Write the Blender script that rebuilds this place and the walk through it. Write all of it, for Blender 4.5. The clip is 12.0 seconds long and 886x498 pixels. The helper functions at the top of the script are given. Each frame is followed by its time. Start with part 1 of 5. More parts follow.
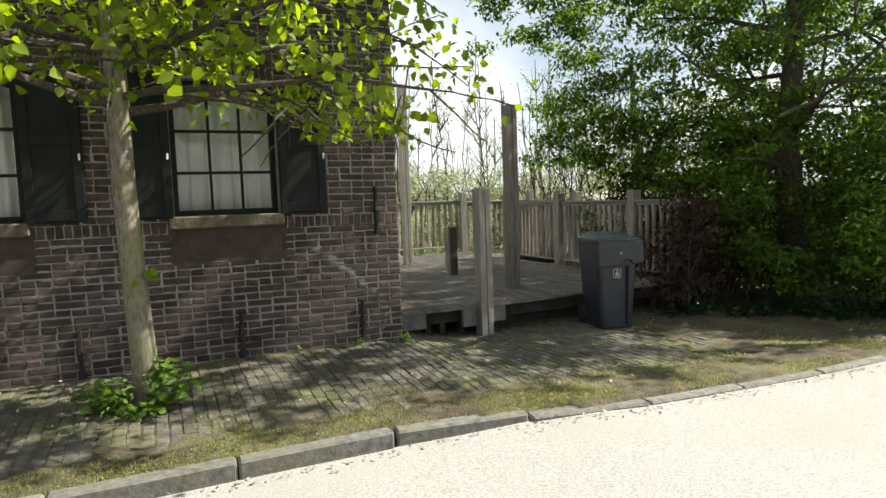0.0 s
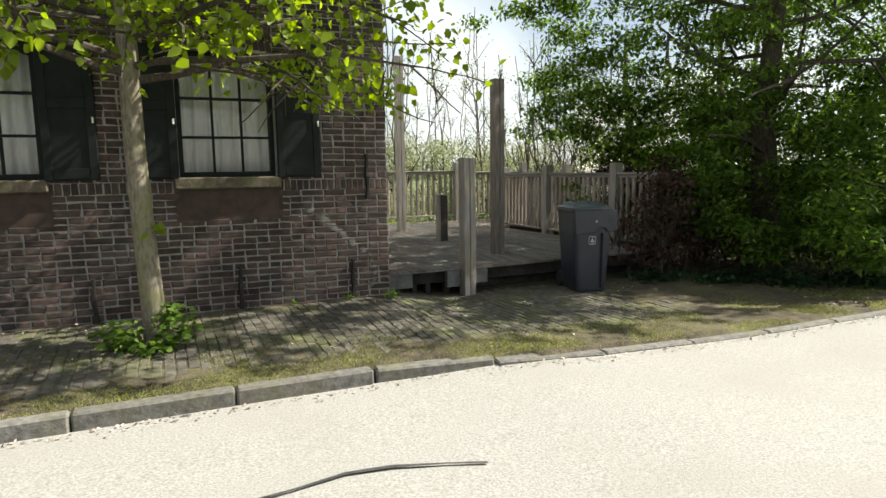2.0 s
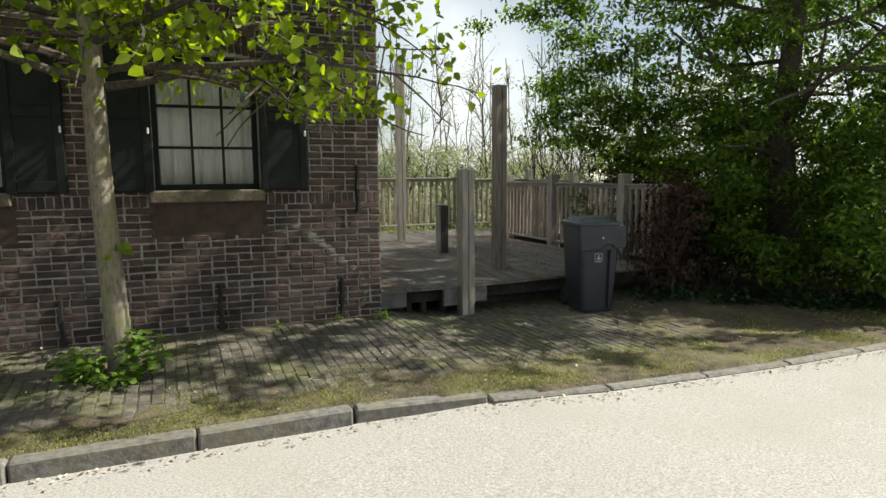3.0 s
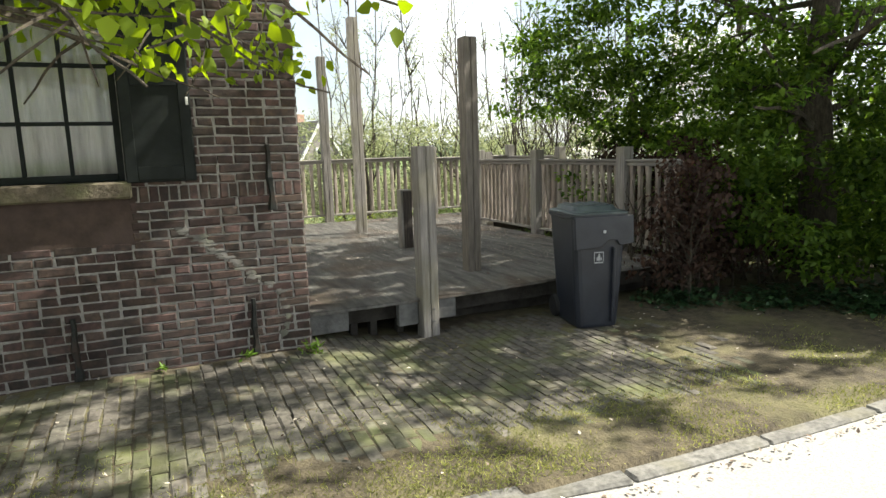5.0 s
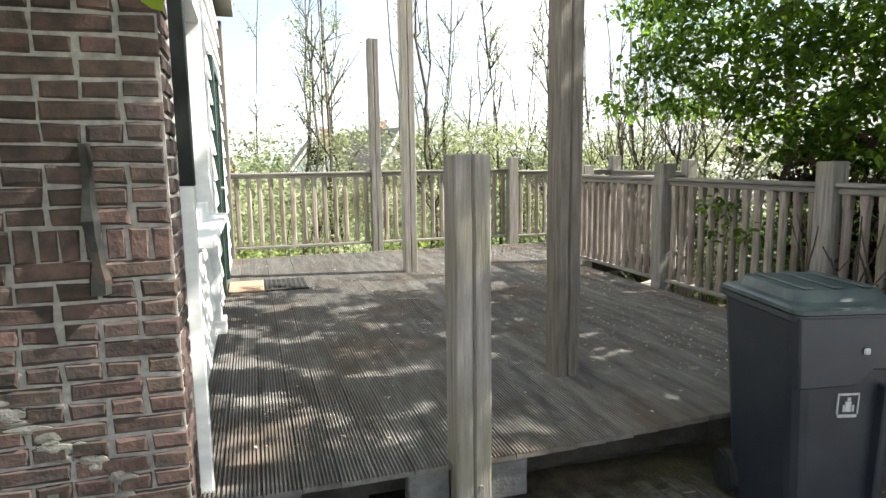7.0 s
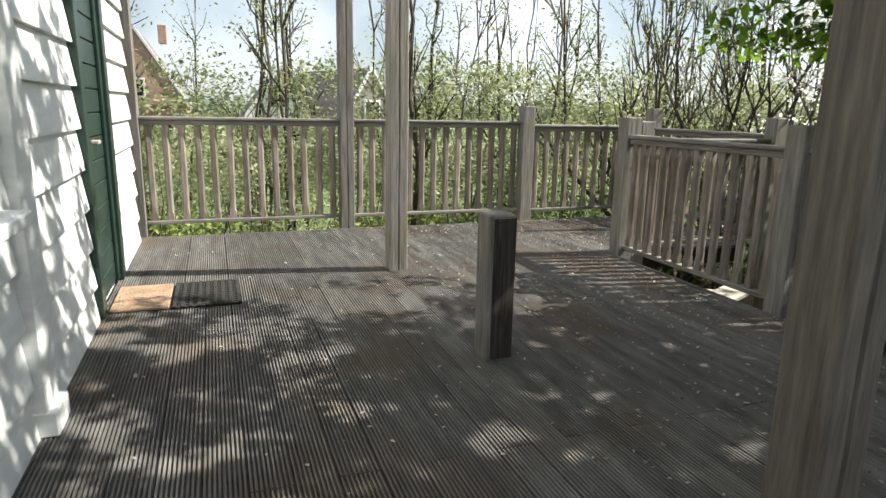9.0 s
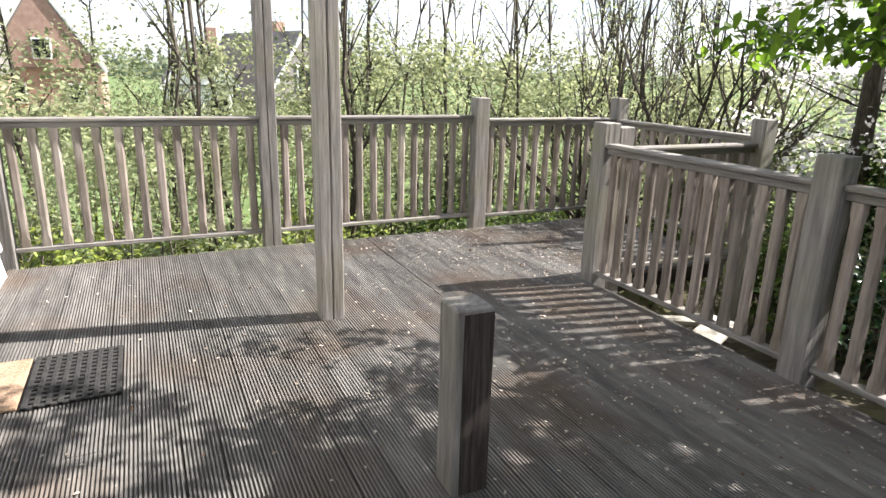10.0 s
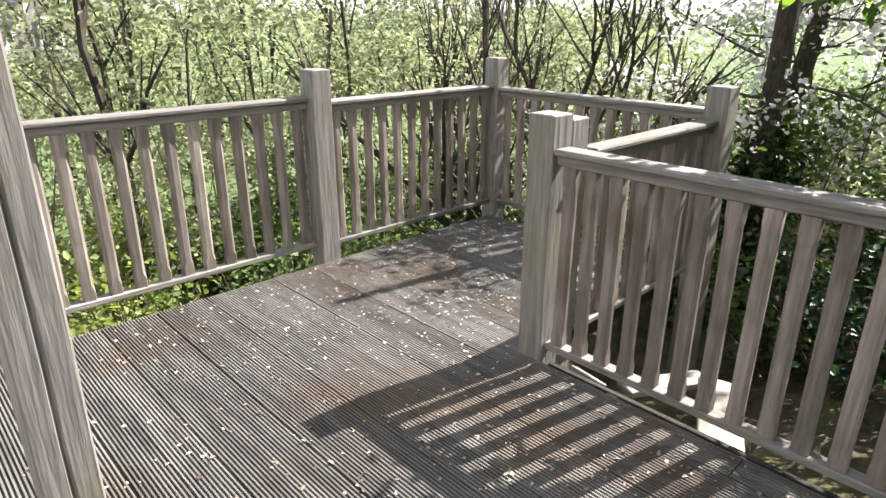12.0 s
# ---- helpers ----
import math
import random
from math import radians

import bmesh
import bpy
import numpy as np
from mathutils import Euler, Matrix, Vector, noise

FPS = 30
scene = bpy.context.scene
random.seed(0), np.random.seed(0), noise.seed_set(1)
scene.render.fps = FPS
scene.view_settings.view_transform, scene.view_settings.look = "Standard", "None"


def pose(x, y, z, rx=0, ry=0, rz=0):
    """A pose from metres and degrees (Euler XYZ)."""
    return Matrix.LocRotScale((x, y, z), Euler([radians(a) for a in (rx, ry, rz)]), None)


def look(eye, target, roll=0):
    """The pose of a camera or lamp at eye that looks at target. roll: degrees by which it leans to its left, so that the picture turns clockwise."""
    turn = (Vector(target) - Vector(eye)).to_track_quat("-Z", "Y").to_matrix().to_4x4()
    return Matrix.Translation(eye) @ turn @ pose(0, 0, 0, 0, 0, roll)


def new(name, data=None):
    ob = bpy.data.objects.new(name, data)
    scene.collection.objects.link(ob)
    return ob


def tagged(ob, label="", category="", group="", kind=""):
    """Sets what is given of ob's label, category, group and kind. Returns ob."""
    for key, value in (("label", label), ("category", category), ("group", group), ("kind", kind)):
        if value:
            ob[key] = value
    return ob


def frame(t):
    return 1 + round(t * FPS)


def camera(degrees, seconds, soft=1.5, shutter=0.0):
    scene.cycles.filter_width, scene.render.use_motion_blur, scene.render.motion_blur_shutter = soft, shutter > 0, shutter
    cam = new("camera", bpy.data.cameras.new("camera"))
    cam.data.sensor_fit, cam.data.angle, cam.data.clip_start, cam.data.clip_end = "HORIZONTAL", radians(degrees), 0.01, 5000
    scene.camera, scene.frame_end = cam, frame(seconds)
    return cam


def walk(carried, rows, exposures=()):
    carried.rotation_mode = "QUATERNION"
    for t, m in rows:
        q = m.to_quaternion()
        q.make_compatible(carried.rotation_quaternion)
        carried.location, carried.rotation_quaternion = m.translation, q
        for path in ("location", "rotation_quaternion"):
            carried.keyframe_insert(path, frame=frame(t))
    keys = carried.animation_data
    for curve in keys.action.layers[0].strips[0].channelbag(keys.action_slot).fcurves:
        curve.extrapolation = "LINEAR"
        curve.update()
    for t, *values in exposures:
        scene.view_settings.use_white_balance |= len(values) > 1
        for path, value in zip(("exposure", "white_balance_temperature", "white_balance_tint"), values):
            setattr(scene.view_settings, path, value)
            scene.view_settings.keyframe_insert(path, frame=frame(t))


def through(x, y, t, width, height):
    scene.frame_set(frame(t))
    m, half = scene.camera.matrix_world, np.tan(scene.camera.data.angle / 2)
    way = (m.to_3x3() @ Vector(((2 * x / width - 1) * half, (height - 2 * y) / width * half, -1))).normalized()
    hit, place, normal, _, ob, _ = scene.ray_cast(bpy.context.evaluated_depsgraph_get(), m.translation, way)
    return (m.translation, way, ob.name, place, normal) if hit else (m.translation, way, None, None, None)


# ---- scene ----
cam = camera(70.4, 12.0)
PATH = [
    (0, (-2.091, -5.680, 1.464), (-1.272, -3.862, 1.305), -2.0),
    (0.5, (-2.033, -5.652, 1.462), (-1.283, -3.802, 1.339), -2.0),
    (1, (-1.952, -5.565, 1.455), (-1.392, -3.656, 1.253), -1.7),
    (1.5, (-1.892, -5.539, 1.459), (-1.153, -3.712, 1.117), -1.2),
    (2, (-2.136, -6.178, 1.423), (-1.326, -4.366, 1.175), -0.8),
    (2.5, (-2.113, -6.343, 1.526), (-1.313, -4.528, 1.267), -1.0),
    (3, (-1.844, -5.842, 1.526), (-1.059, -4.019, 1.285), -0.4),
    (3.2, (-1.732, -5.667, 1.557), (-0.931, -3.854, 1.295), -0.4),
    (4.8, (-1.098, -4.66, 1.531), (-0.276, -2.859, 1.25), -1.6),
    (5, (-0.962, -4.467, 1.527), (-0.138, -2.671, 1.215), -1.8),
    (5.5, (-0.626, -3.986, 1.554), (0.211, -2.195, 1.25), -1.0),
    (6, (-0.236, -3.347, 1.531), (0.514, -1.534, 1.141), -1.3),
    (6.5, (0.032, -2.742, 1.513), (0.67, -0.881, 1.155), -0.7),
    (7, (0.244, -2.076, 1.535), (0.814, -0.179, 1.259), -0.8),
    (7.2, (0.286, -1.807, 1.569), (0.801, 0.106, 1.294), -1.3),
    (8.8, (0.571, -0.082, 1.47), (1.083, 1.814, 1.09), 0.2),
    (9, (0.61, 0.117, 1.547), (1.278, 1.95, 1.109), 1.2),
    (9.5, (0.775, 0.604, 1.598), (1.551, 2.382, 1.109), 1.9),
    (10, (0.919, 1.056, 1.833), (1.752, 2.789, 1.284), 1.6),
    (10.5, (1.028, 1.564, 1.85), (1.942, 3.237, 1.247), -0.2),
    (11, (1.254, 2.053, 1.906), (2.283, 3.623, 1.217), 0.4),
    (11.5, (1.524, 2.499, 1.85), (2.632, 4.041, 1.221), -0.9),
    (12, (1.681, 2.981, 1.892), (2.97, 4.345, 1.2), 0.2),
]
EXPOSURES = [(0.0, 1.4, 6550, 5), (0.5, 1.65, 6550, 5), (1.0, 1.8, 6550, 5), (1.5, 1.55, 6550, 5), (2.0, 1.3, 6550, 5), (2.5, 1.15, 6550, 5), (3.2, 1.1, 6550, 5), (4.8, 1.65, 6550, 5), (5.5, 1.95, 6550, 5), (6.5, 2.25, 6300, 7), (7.2, 2.05, 6300, 7), (8.8, 1.35, 6300, 7), (9.0, 1.35, 6300, 7), (9.5, 1.67, 6150, 13), (10.5, 1.97, 6150, 13), (12.0, 1.97, 6150, 13)]
walk(cam, [(t, look(eye, target, roll)) for t, eye, target, roll in PATH], EXPOSURES)

# ---- light ----
SUN_AZ, SUN_EL = radians(-11.0), radians(46.0)
SUN_DIR = Vector((math.cos(SUN_EL) * math.cos(SUN_AZ), math.cos(SUN_EL) * math.sin(SUN_AZ), math.sin(SUN_EL)))
world = bpy.data.worlds.new("world")
scene.world = world
world.use_nodes = True
wn = world.node_tree.nodes
wl = world.node_tree.links
wn.clear()
sky = wn.new("ShaderNodeTexSky")
sky.sky_type, sky.sun_disc = "NISHITA", False
sky.sun_elevation, sky.sun_rotation = SUN_EL, radians(90.0) - SUN_AZ
sky.air_density, sky.dust_density, sky.ozone_density = 1.0, 1.4, 1.0
wb = wn.new("ShaderNodeBackground")
wb.inputs["Strength"].default_value = 0.05
wo = wn.new("ShaderNodeOutputWorld")
# broken white cloud under the blue
sky_way = wn.new("ShaderNodeTexCoord")
cloud = wn.new("ShaderNodeTexNoise")
cloud.inputs["Scale"].default_value, cloud.inputs["Detail"].default_value = 2.6, 7.0
cover = wn.new("ShaderNodeMapRange")
cover.inputs["From Min"].default_value, cover.inputs["From Max"].default_value = 0.42, 0.66
cover.inputs["To Min"].default_value, cover.inputs["To Max"].default_value = 0.25, 0.95
veil = wn.new("ShaderNodeMix")
veil.data_type = "RGBA"
veil.inputs["B"].default_value = (10.5, 10.7, 11.0, 1)
wl.new(sky_way.outputs["Generated"], cloud.inputs["Vector"])
wl.new(cloud.outputs["Fac"], cover.inputs["Value"])
wl.new(cover.outputs[0], veil.inputs["Factor"])
wl.new(sky.outputs[0], veil.inputs["A"])
wl.new(veil.outputs["Result"], wb.inputs[0])
wl.new(wb.outputs[0], wo.inputs[0])
sun = new("sun", bpy.data.lights.new("sun", "SUN"))
sun.data.energy, sun.data.angle, sun.data.color = 5.0, radians(0.53), (1.0, 0.94, 0.84)
sun.matrix_world = look(SUN_DIR * 30, (0, 0, 0))


# ---- materials ----
def surf(name, c1, c2, scale=8.0, stretch=(1, 1, 1), rough=0.8, bump=0.3, dist=0.01, c3=None, scale3=1.2, amount3=0.5,
         vary=0.0, fine=60.0, metal=0.0, island=False, lo=0.35, hi=0.65, spec=0.3):
    """A surface of two colours in grain and a third in stains, with fine relief; vary: spread of value from piece to piece."""
    m = bpy.data.materials.new(name)
    m.use_nodes = True
    n, l = m.node_tree.nodes, m.node_tree.links
    b = n["Principled BSDF"]
    geo = n.new("ShaderNodeNewGeometry")
    mp = n.new("ShaderNodeVectorMath")
    mp.operation = "MULTIPLY"
    mp.inputs[1].default_value = stretch
    l.new(geo.outputs["Position"], mp.inputs[0])
    t1 = n.new("ShaderNodeTexNoise")
    t1.inputs["Scale"].default_value, t1.inputs["Detail"].default_value, t1.inputs["Roughness"].default_value = scale, 6.0, 0.65
    l.new(mp.outputs[0], t1.inputs["Vector"])
    r1 = n.new("ShaderNodeValToRGB")
    r1.color_ramp.elements[0].position, r1.color_ramp.elements[1].position = lo, hi
    r1.color_ramp.elements[0].color, r1.color_ramp.elements[1].color = (*c1, 1), (*c2, 1)
    l.new(t1.outputs["Fac"], r1.inputs[0])
    col = r1.outputs[0]
    if c3:
        t3 = n.new("ShaderNodeTexNoise")
        t3.inputs["Scale"].default_value, t3.inputs["Detail"].default_value = scale3, 5.0
        l.new(geo.outputs["Position"], t3.inputs["Vector"])
        r3 = n.new("ShaderNodeMapRange")
        r3.inputs["From Min"].default_value, r3.inputs["From Max"].default_value = 0.48, 0.68
        r3.inputs["To Max"].default_value = amount3
        l.new(t3.outputs["Fac"], r3.inputs["Value"])
        mx = n.new("ShaderNodeMix")
        mx.data_type = "RGBA"
        l.new(r3.outputs[0], mx.inputs["Factor"])
        l.new(col, mx.inputs["A"])
        mx.inputs["B"].default_value = (*c3, 1)
        col = mx.outputs["Result"]
    if vary:
        if island:
            rnd = geo.outputs["Random Per Island"]
        else:
            rnd = n.new("ShaderNodeObjectInfo").outputs["Random"]
        mr = n.new("ShaderNodeMapRange")
        mr.inputs["To Min"].default_value, mr.inputs["To Max"].default_value = 1.0 - vary, 1.0 + vary
        l.new(rnd, mr.inputs["Value"])
        hs = n.new("ShaderNodeHueSaturation")
        l.new(mr.outputs[0], hs.inputs["Value"])
        l.new(col, hs.inputs["Color"])
        mr2 = n.new("ShaderNodeMapRange")
        mr2.inputs["To Min"].default_value, mr2.inputs["To Max"].default_value = 0.5 - 0.025 * min(1, vary * 2), 0.5 + 0.02 * min(1, vary * 2)
        fr = n.new("ShaderNodeMath")
        fr.operation = "FRACT"
        ml = n.new("ShaderNodeMath")
        ml.operation = "MULTIPLY"
        ml.inputs[1].default_value = 7.31
        l.new(rnd, ml.inputs[0])
        l.new(ml.outputs[0], fr.inputs[0])
        l.new(fr.outputs[0], mr2.inputs["Value"])
        l.new(mr2.outputs[0], hs.inputs["Hue"])
        col = hs.outputs[0]
    l.new(col, b.inputs["Base Color"])
    b.inputs["Roughness"].default_value, b.inputs["Metallic"].default_value = rough, metal
    b.inputs["Specular IOR Level"].default_value = spec
    if bump:
        tb = n.new("ShaderNodeTexNoise")
        tb.inputs["Scale"].default_value, tb.inputs["Detail"].default_value = fine, 4.0
        l.new(mp.outputs[0], tb.inputs["Vector"])
        ad = n.new("ShaderNodeMath")
        ad.operation = "ADD"
        l.new(tb.outputs["Fac"], ad.inputs[0])
        l.new(t1.outputs["Fac"], ad.inputs[1])
        bp = n.new("ShaderNodeBump")
        bp.inputs["Strength"].default_value, bp.inputs["Distance"].default_value = bump, dist
        l.new(ad.outputs[0], bp.inputs["Height"])
        l.new(bp.outputs[0], b.inputs["Normal"])
    return m


def leaf(name, c1, c2, through=0.45, rough=0.5):
    """Thin leaves: colour varies leaf by leaf, and part of the light passes through."""
    m = bpy.data.materials.new(name)
    m.use_nodes = True
    n, l = m.node_tree.nodes, m.node_tree.links
    b, out = n["Principled BSDF"], n["Material Output"]
    geo = n.new("ShaderNodeNewGeometry")
    r = n.new("ShaderNodeValToRGB")
    r.color_ramp.elements[0].color, r.color_ramp.elements[1].color = (*c1, 1), (*c2, 1)
    l.new(geo.outputs["Random Per Island"], r.inputs[0])
    big = n.new("ShaderNodeTexNoise")
    big.inputs["Scale"].default_value, big.inputs["Detail"].default_value = 1.1, 3.0
    l.new(geo.outputs["Position"], big.inputs["Vector"])
    spread = n.new("ShaderNodeMapRange")
    spread.inputs["From Min"].default_value, spread.inputs["From Max"].default_value = 0.3, 0.7
    spread.inputs["To Min"].default_value, spread.inputs["To Max"].default_value = 0.55, 1.3
    l.new(big.outputs["Fac"], spread.inputs["Value"])
    tone = n.new("ShaderNodeHueSaturation")
    l.new(r.outputs[0], tone.inputs["Color"])
    l.new(spread.outputs[0], tone.inputs["Value"])
    colour = tone.outputs[0]
    l.new(colour, b.inputs["Base Color"])
    b.inputs["Roughness"].default_value = rough
    b.inputs["Specular IOR Level"].default_value = 0.25
    tr = n.new("ShaderNodeBsdfTranslucent")
    hs = n.new("ShaderNodeHueSaturation")
    hs.inputs["Hue"].default_value, hs.inputs["Saturation"].default_value, hs.inputs["Value"].default_value = 0.49, 1.1, 1.5
    l.new(colour, hs.inputs["Color"])
    l.new(hs.outputs[0], tr.inputs["Color"])
    mx = n.new("ShaderNodeMixShader")
    mx.inputs[0].default_value = through
    l.new(b.outputs[0], mx.inputs[1])
    l.new(tr.outputs[0], mx.inputs[2])
    l.new(mx.outputs[0], out.inputs["Surface"])
    return m


M_BRICK = surf("brick_clay", (0.03, 0.024, 0.021), (0.08, 0.051, 0.042), 14, rough=0.9, bump=0.5, dist=0.006, c3=(0.027, 0.025, 0.025), scale3=2.2, amount3=0.7, vary=0.38)
M_BRICKI = surf("brick_clay_joined", (0.03, 0.024, 0.021), (0.08, 0.051, 0.042), 14, rough=0.9, bump=0.5, dist=0.006, c3=(0.027, 0.025, 0.025), scale3=2.2, amount3=0.7, vary=0.38, island=True)
M_MORTAR = surf("lime_mortar", (0.17, 0.16, 0.147), (0.31, 0.295, 0.275), 25, rough=0.95, bump=0.5, dist=0.004, c3=(0.13, 0.125, 0.112), scale3=1.6, amount3=0.6)
M_CEMENT = surf("cement_patch", (0.095, 0.09, 0.082), (0.15, 0.143, 0.132), 12, rough=0.95, bump=0.6, dist=0.006, c3=(0.15, 0.16, 0.1), scale3=5)
M_REDPATCH = surf("red_render", (0.038, 0.027, 0.022), (0.066, 0.045, 0.036), 9, rough=0.92, bump=0.3, dist=0.004, c3=(0.07, 0.05, 0.045), scale3=3)
M_SILL = surf("mossy_stone", (0.06, 0.048, 0.034), (0.12, 0.1, 0.073), 20, rough=0.9, bump=0.5, c3=(0.11, 0.12, 0.05), scale3=6)
M_BLACK = surf("black_green_paint", (0.006, 0.008, 0.007), (0.011, 0.014, 0.013), 12, rough=0.55, spec=0.15, bump=0.15, dist=0.003, c3=(0.016, 0.018, 0.017), scale3=4, amount3=0.4)
M_IRON = surf("wrought_iron", (0.008, 0.011, 0.01), (0.022, 0.022, 0.02), 40, rough=0.75, bump=0.4, dist=0.003, c3=(0.05, 0.03, 0.02), scale3=12)
M_WHITE = surf("white_paint", (0.66, 0.67, 0.66), (0.8, 0.8, 0.78), 6, (1, 1, 4), rough=0.5, bump=0.2, dist=0.003, c3=(0.55, 0.55, 0.5), scale3=2.5, amount3=0.35)
M_DOOR = surf("dark_green_paint", (0.012, 0.025, 0.02), (0.022, 0.04, 0.032), 8, rough=0.35, bump=0.1, dist=0.002)
M_CURTAIN = surf("net_curtain", (0.6, 0.59, 0.55), (0.75, 0.74, 0.7), 12, (6, 6, 0.6), rough=0.9, bump=0.1)
GREY1, GREY2, GREYG = (0.095, 0.087, 0.08), (0.3, 0.278, 0.255), (0.17, 0.16, 0.085)
M_WOODV = surf("grey_wood_upright", GREY1, GREY2, 5, (8, 8, 0.6), lo=0.25, hi=0.75, rough=0.85, bump=0.55, dist=0.006, c3=GREYG, scale3=2.0, amount3=0.4, vary=0.18, fine=9)
M_WOODX = surf("grey_wood_along_x", GREY1, GREY2, 5, (0.6, 8, 8), lo=0.25, hi=0.75, rough=0.85, bump=0.55, dist=0.006, c3=GREYG, scale3=2.0, amount3=0.5, vary=0.18, fine=9)
M_WOODY = surf("grey_wood_along_y", GREY1, GREY2, 5, (8, 0.6, 8), lo=0.25, hi=0.75, rough=0.85, bump=0.55, dist=0.006, c3=GREYG, scale3=2.0, amount3=0.5, vary=0.18, fine=9)
M_WOODB = surf("brown_grey_wood", (0.105, 0.084, 0.07), (0.34, 0.295, 0.255), 5, (7, 7, 0.6), lo=0.25, hi=0.75, rough=0.87, bump=0.5, dist=0.005, c3=(0.12, 0.1, 0.07), scale3=3.0, amount3=0.7, vary=0.25, fine=9)
M_WOODD = surf("dark_stained_wood", (0.06, 0.05, 0.043), (0.21, 0.185, 0.158), 5, (8, 8, 0.6), lo=0.25, hi=0.75, rough=0.85, bump=0.55, dist=0.006, c3=(0.07, 0.06, 0.05), scale3=1.4, amount3=0.7, fine=9)
M_DECK = surf("deck_wood", (0.082, 0.078, 0.073), (0.172, 0.163, 0.15), 3, (5, 0.7, 5), rough=0.88, bump=0.45, dist=0.004, c3=(0.108, 0.078, 0.056), scale3=1.6, amount3=0.7, vary=0.16, fine=40)
M_GROOVE = surf("groove_dirt_and_shade", (0.03, 0.025, 0.02), (0.075, 0.064, 0.052), 12, rough=0.95, bump=0.3)
M_STUB = surf("dark_brown_wood", (0.018, 0.014, 0.012), (0.075, 0.06, 0.05), 5, (14, 14, 0.8), rough=0.7, bump=0.5, dist=0.005, vary=0.1)
M_BEAM = surf("dark_beam", (0.022, 0.019, 0.016), (0.055, 0.05, 0.043), 6, rough=0.9, bump=0.4)
M_FASCIA = surf("grey_beam_end", (0.08, 0.079, 0.077), (0.16, 0.157, 0.15), 8, rough=0.85, bump=0.35)
M_BIN = surf("dark_blue_plastic", (0.013, 0.016, 0.024), (0.022, 0.026, 0.037), 5, rough=0.42, bump=0.15, dist=0.002, c3=(0.042, 0.044, 0.048), scale3=2.5, amount3=0.4, spec=0.5)
M_LID = surf("dark_teal_plastic", (0.02, 0.031, 0.036), (0.04, 0.053, 0.058), 7, rough=0.45, bump=0.2, dist=0.002, c3=(0.13, 0.15, 0.14), scale3=5, amount3=0.5, spec=0.5)
M_RUBBER = surf("black_rubber", (0.015, 0.015, 0.015), (0.03, 0.03, 0.03), 20, rough=0.8, bump=0.2)
M_STICKER = surf("white_print", (0.62, 0.62, 0.6), (0.72, 0.72, 0.7), 30, rough=0.6, bump=0)
M_PRINT = surf("worn_white_print", (0.28, 0.29, 0.3), (0.4, 0.41, 0.42), 40, rough=0.6, bump=0)
M_ASPHALT = surf("worn_asphalt", (0.19, 0.182, 0.17), (0.36, 0.347, 0.328), 75, rough=0.92, bump=0.5, dist=0.006, c3=(0.25, 0.236, 0.214), scale3=0.8, amount3=0.6, fine=220)
M_TAR = surf("tar_seam", (0.03, 0.03, 0.03), (0.06, 0.058, 0.055), 30, rough=0.7, bump=0.3)
M_KERB = surf("concrete_kerb", (0.08, 0.076, 0.07), (0.18, 0.172, 0.158), 22, rough=0.92, bump=0.5, dist=0.005, c3=(0.14, 0.13, 0.08), scale3=3, vary=0.12)
M_EARTH = surf("earth_and_moss", (0.036, 0.029, 0.02), (0.095, 0.078, 0.048), 9, rough=0.97, bump=0.7, dist=0.02, c3=(0.14, 0.135, 0.055), scale3=1.5, amount3=0.55, fine=45)
M_FIELD = surf("meadow", (0.065, 0.1, 0.03), (0.115, 0.16, 0.055), 0.5, rough=0.95, bump=0.4, dist=0.05, c3=(0.1, 0.12, 0.05), scale3=0.15)
M_PAVER = surf("clay_paver", (0.048, 0.043, 0.036), (0.118, 0.107, 0.089), 18, rough=0.93, bump=0.5, dist=0.005, c3=(0.09, 0.1, 0.035), scale3=2.2, amount3=0.75, vary=0.22)
M_PAVERI = surf("clay_paver_joined", (0.048, 0.043, 0.036), (0.118, 0.107, 0.089), 18, rough=0.93, bump=0.5, dist=0.005, c3=(0.09, 0.1, 0.035), scale3=2.2, amount3=0.75, vary=0.22, island=True)
M_BARK = surf("grey_green_bark", (0.1, 0.085, 0.06), (0.24, 0.21, 0.165), 10, (5, 5, 1.5), rough=0.92, bump=0.6, dist=0.01, c3=(0.17, 0.18, 0.07), scale3=5, amount3=0.6)
M_BARKD = surf("dark_bark", (0.03, 0.024, 0.018), (0.09, 0.075, 0.055), 12, (4, 4, 1), rough=0.92, bump=0.6, dist=0.01)
M_BARKB = surf("sapling_bark", (0.07, 0.06, 0.045), (0.19, 0.165, 0.13), 14, (4, 4, 1), rough=0.9, bump=0.4, vary=0.3)
M_LIME = leaf("lime_leaves", (0.12, 0.19, 0.014), (0.27, 0.36, 0.04), 0.62)
M_HORN = leaf("hornbeam_leaves", (0.032, 0.07, 0.011), (0.14, 0.225, 0.038), 0.62)
M_BROWN = leaf("withered_leaves", (0.024, 0.013, 0.01), (0.07, 0.04, 0.026), 0.25, 0.7)
M_IVY = leaf("ivy_leaves", (0.012, 0.035, 0.015), (0.04, 0.08, 0.03), 0.15, 0.35)
M_WILLOW = leaf("young_leaves", (0.14, 0.17, 0.08), (0.34, 0.36, 0.21), 0.5)
M_BUSH = leaf("yellow_green_leaves", (0.13, 0.18, 0.04), (0.3, 0.35, 0.1), 0.5)
M_DBUSH = leaf("hedge_leaves", (0.05, 0.09, 0.02), (0.13, 0.19, 0.05), 0.4)
M_BLOSSOM = leaf("white_blossom", (0.6, 0.58, 0.55), (0.85, 0.83, 0.8), 0.4)
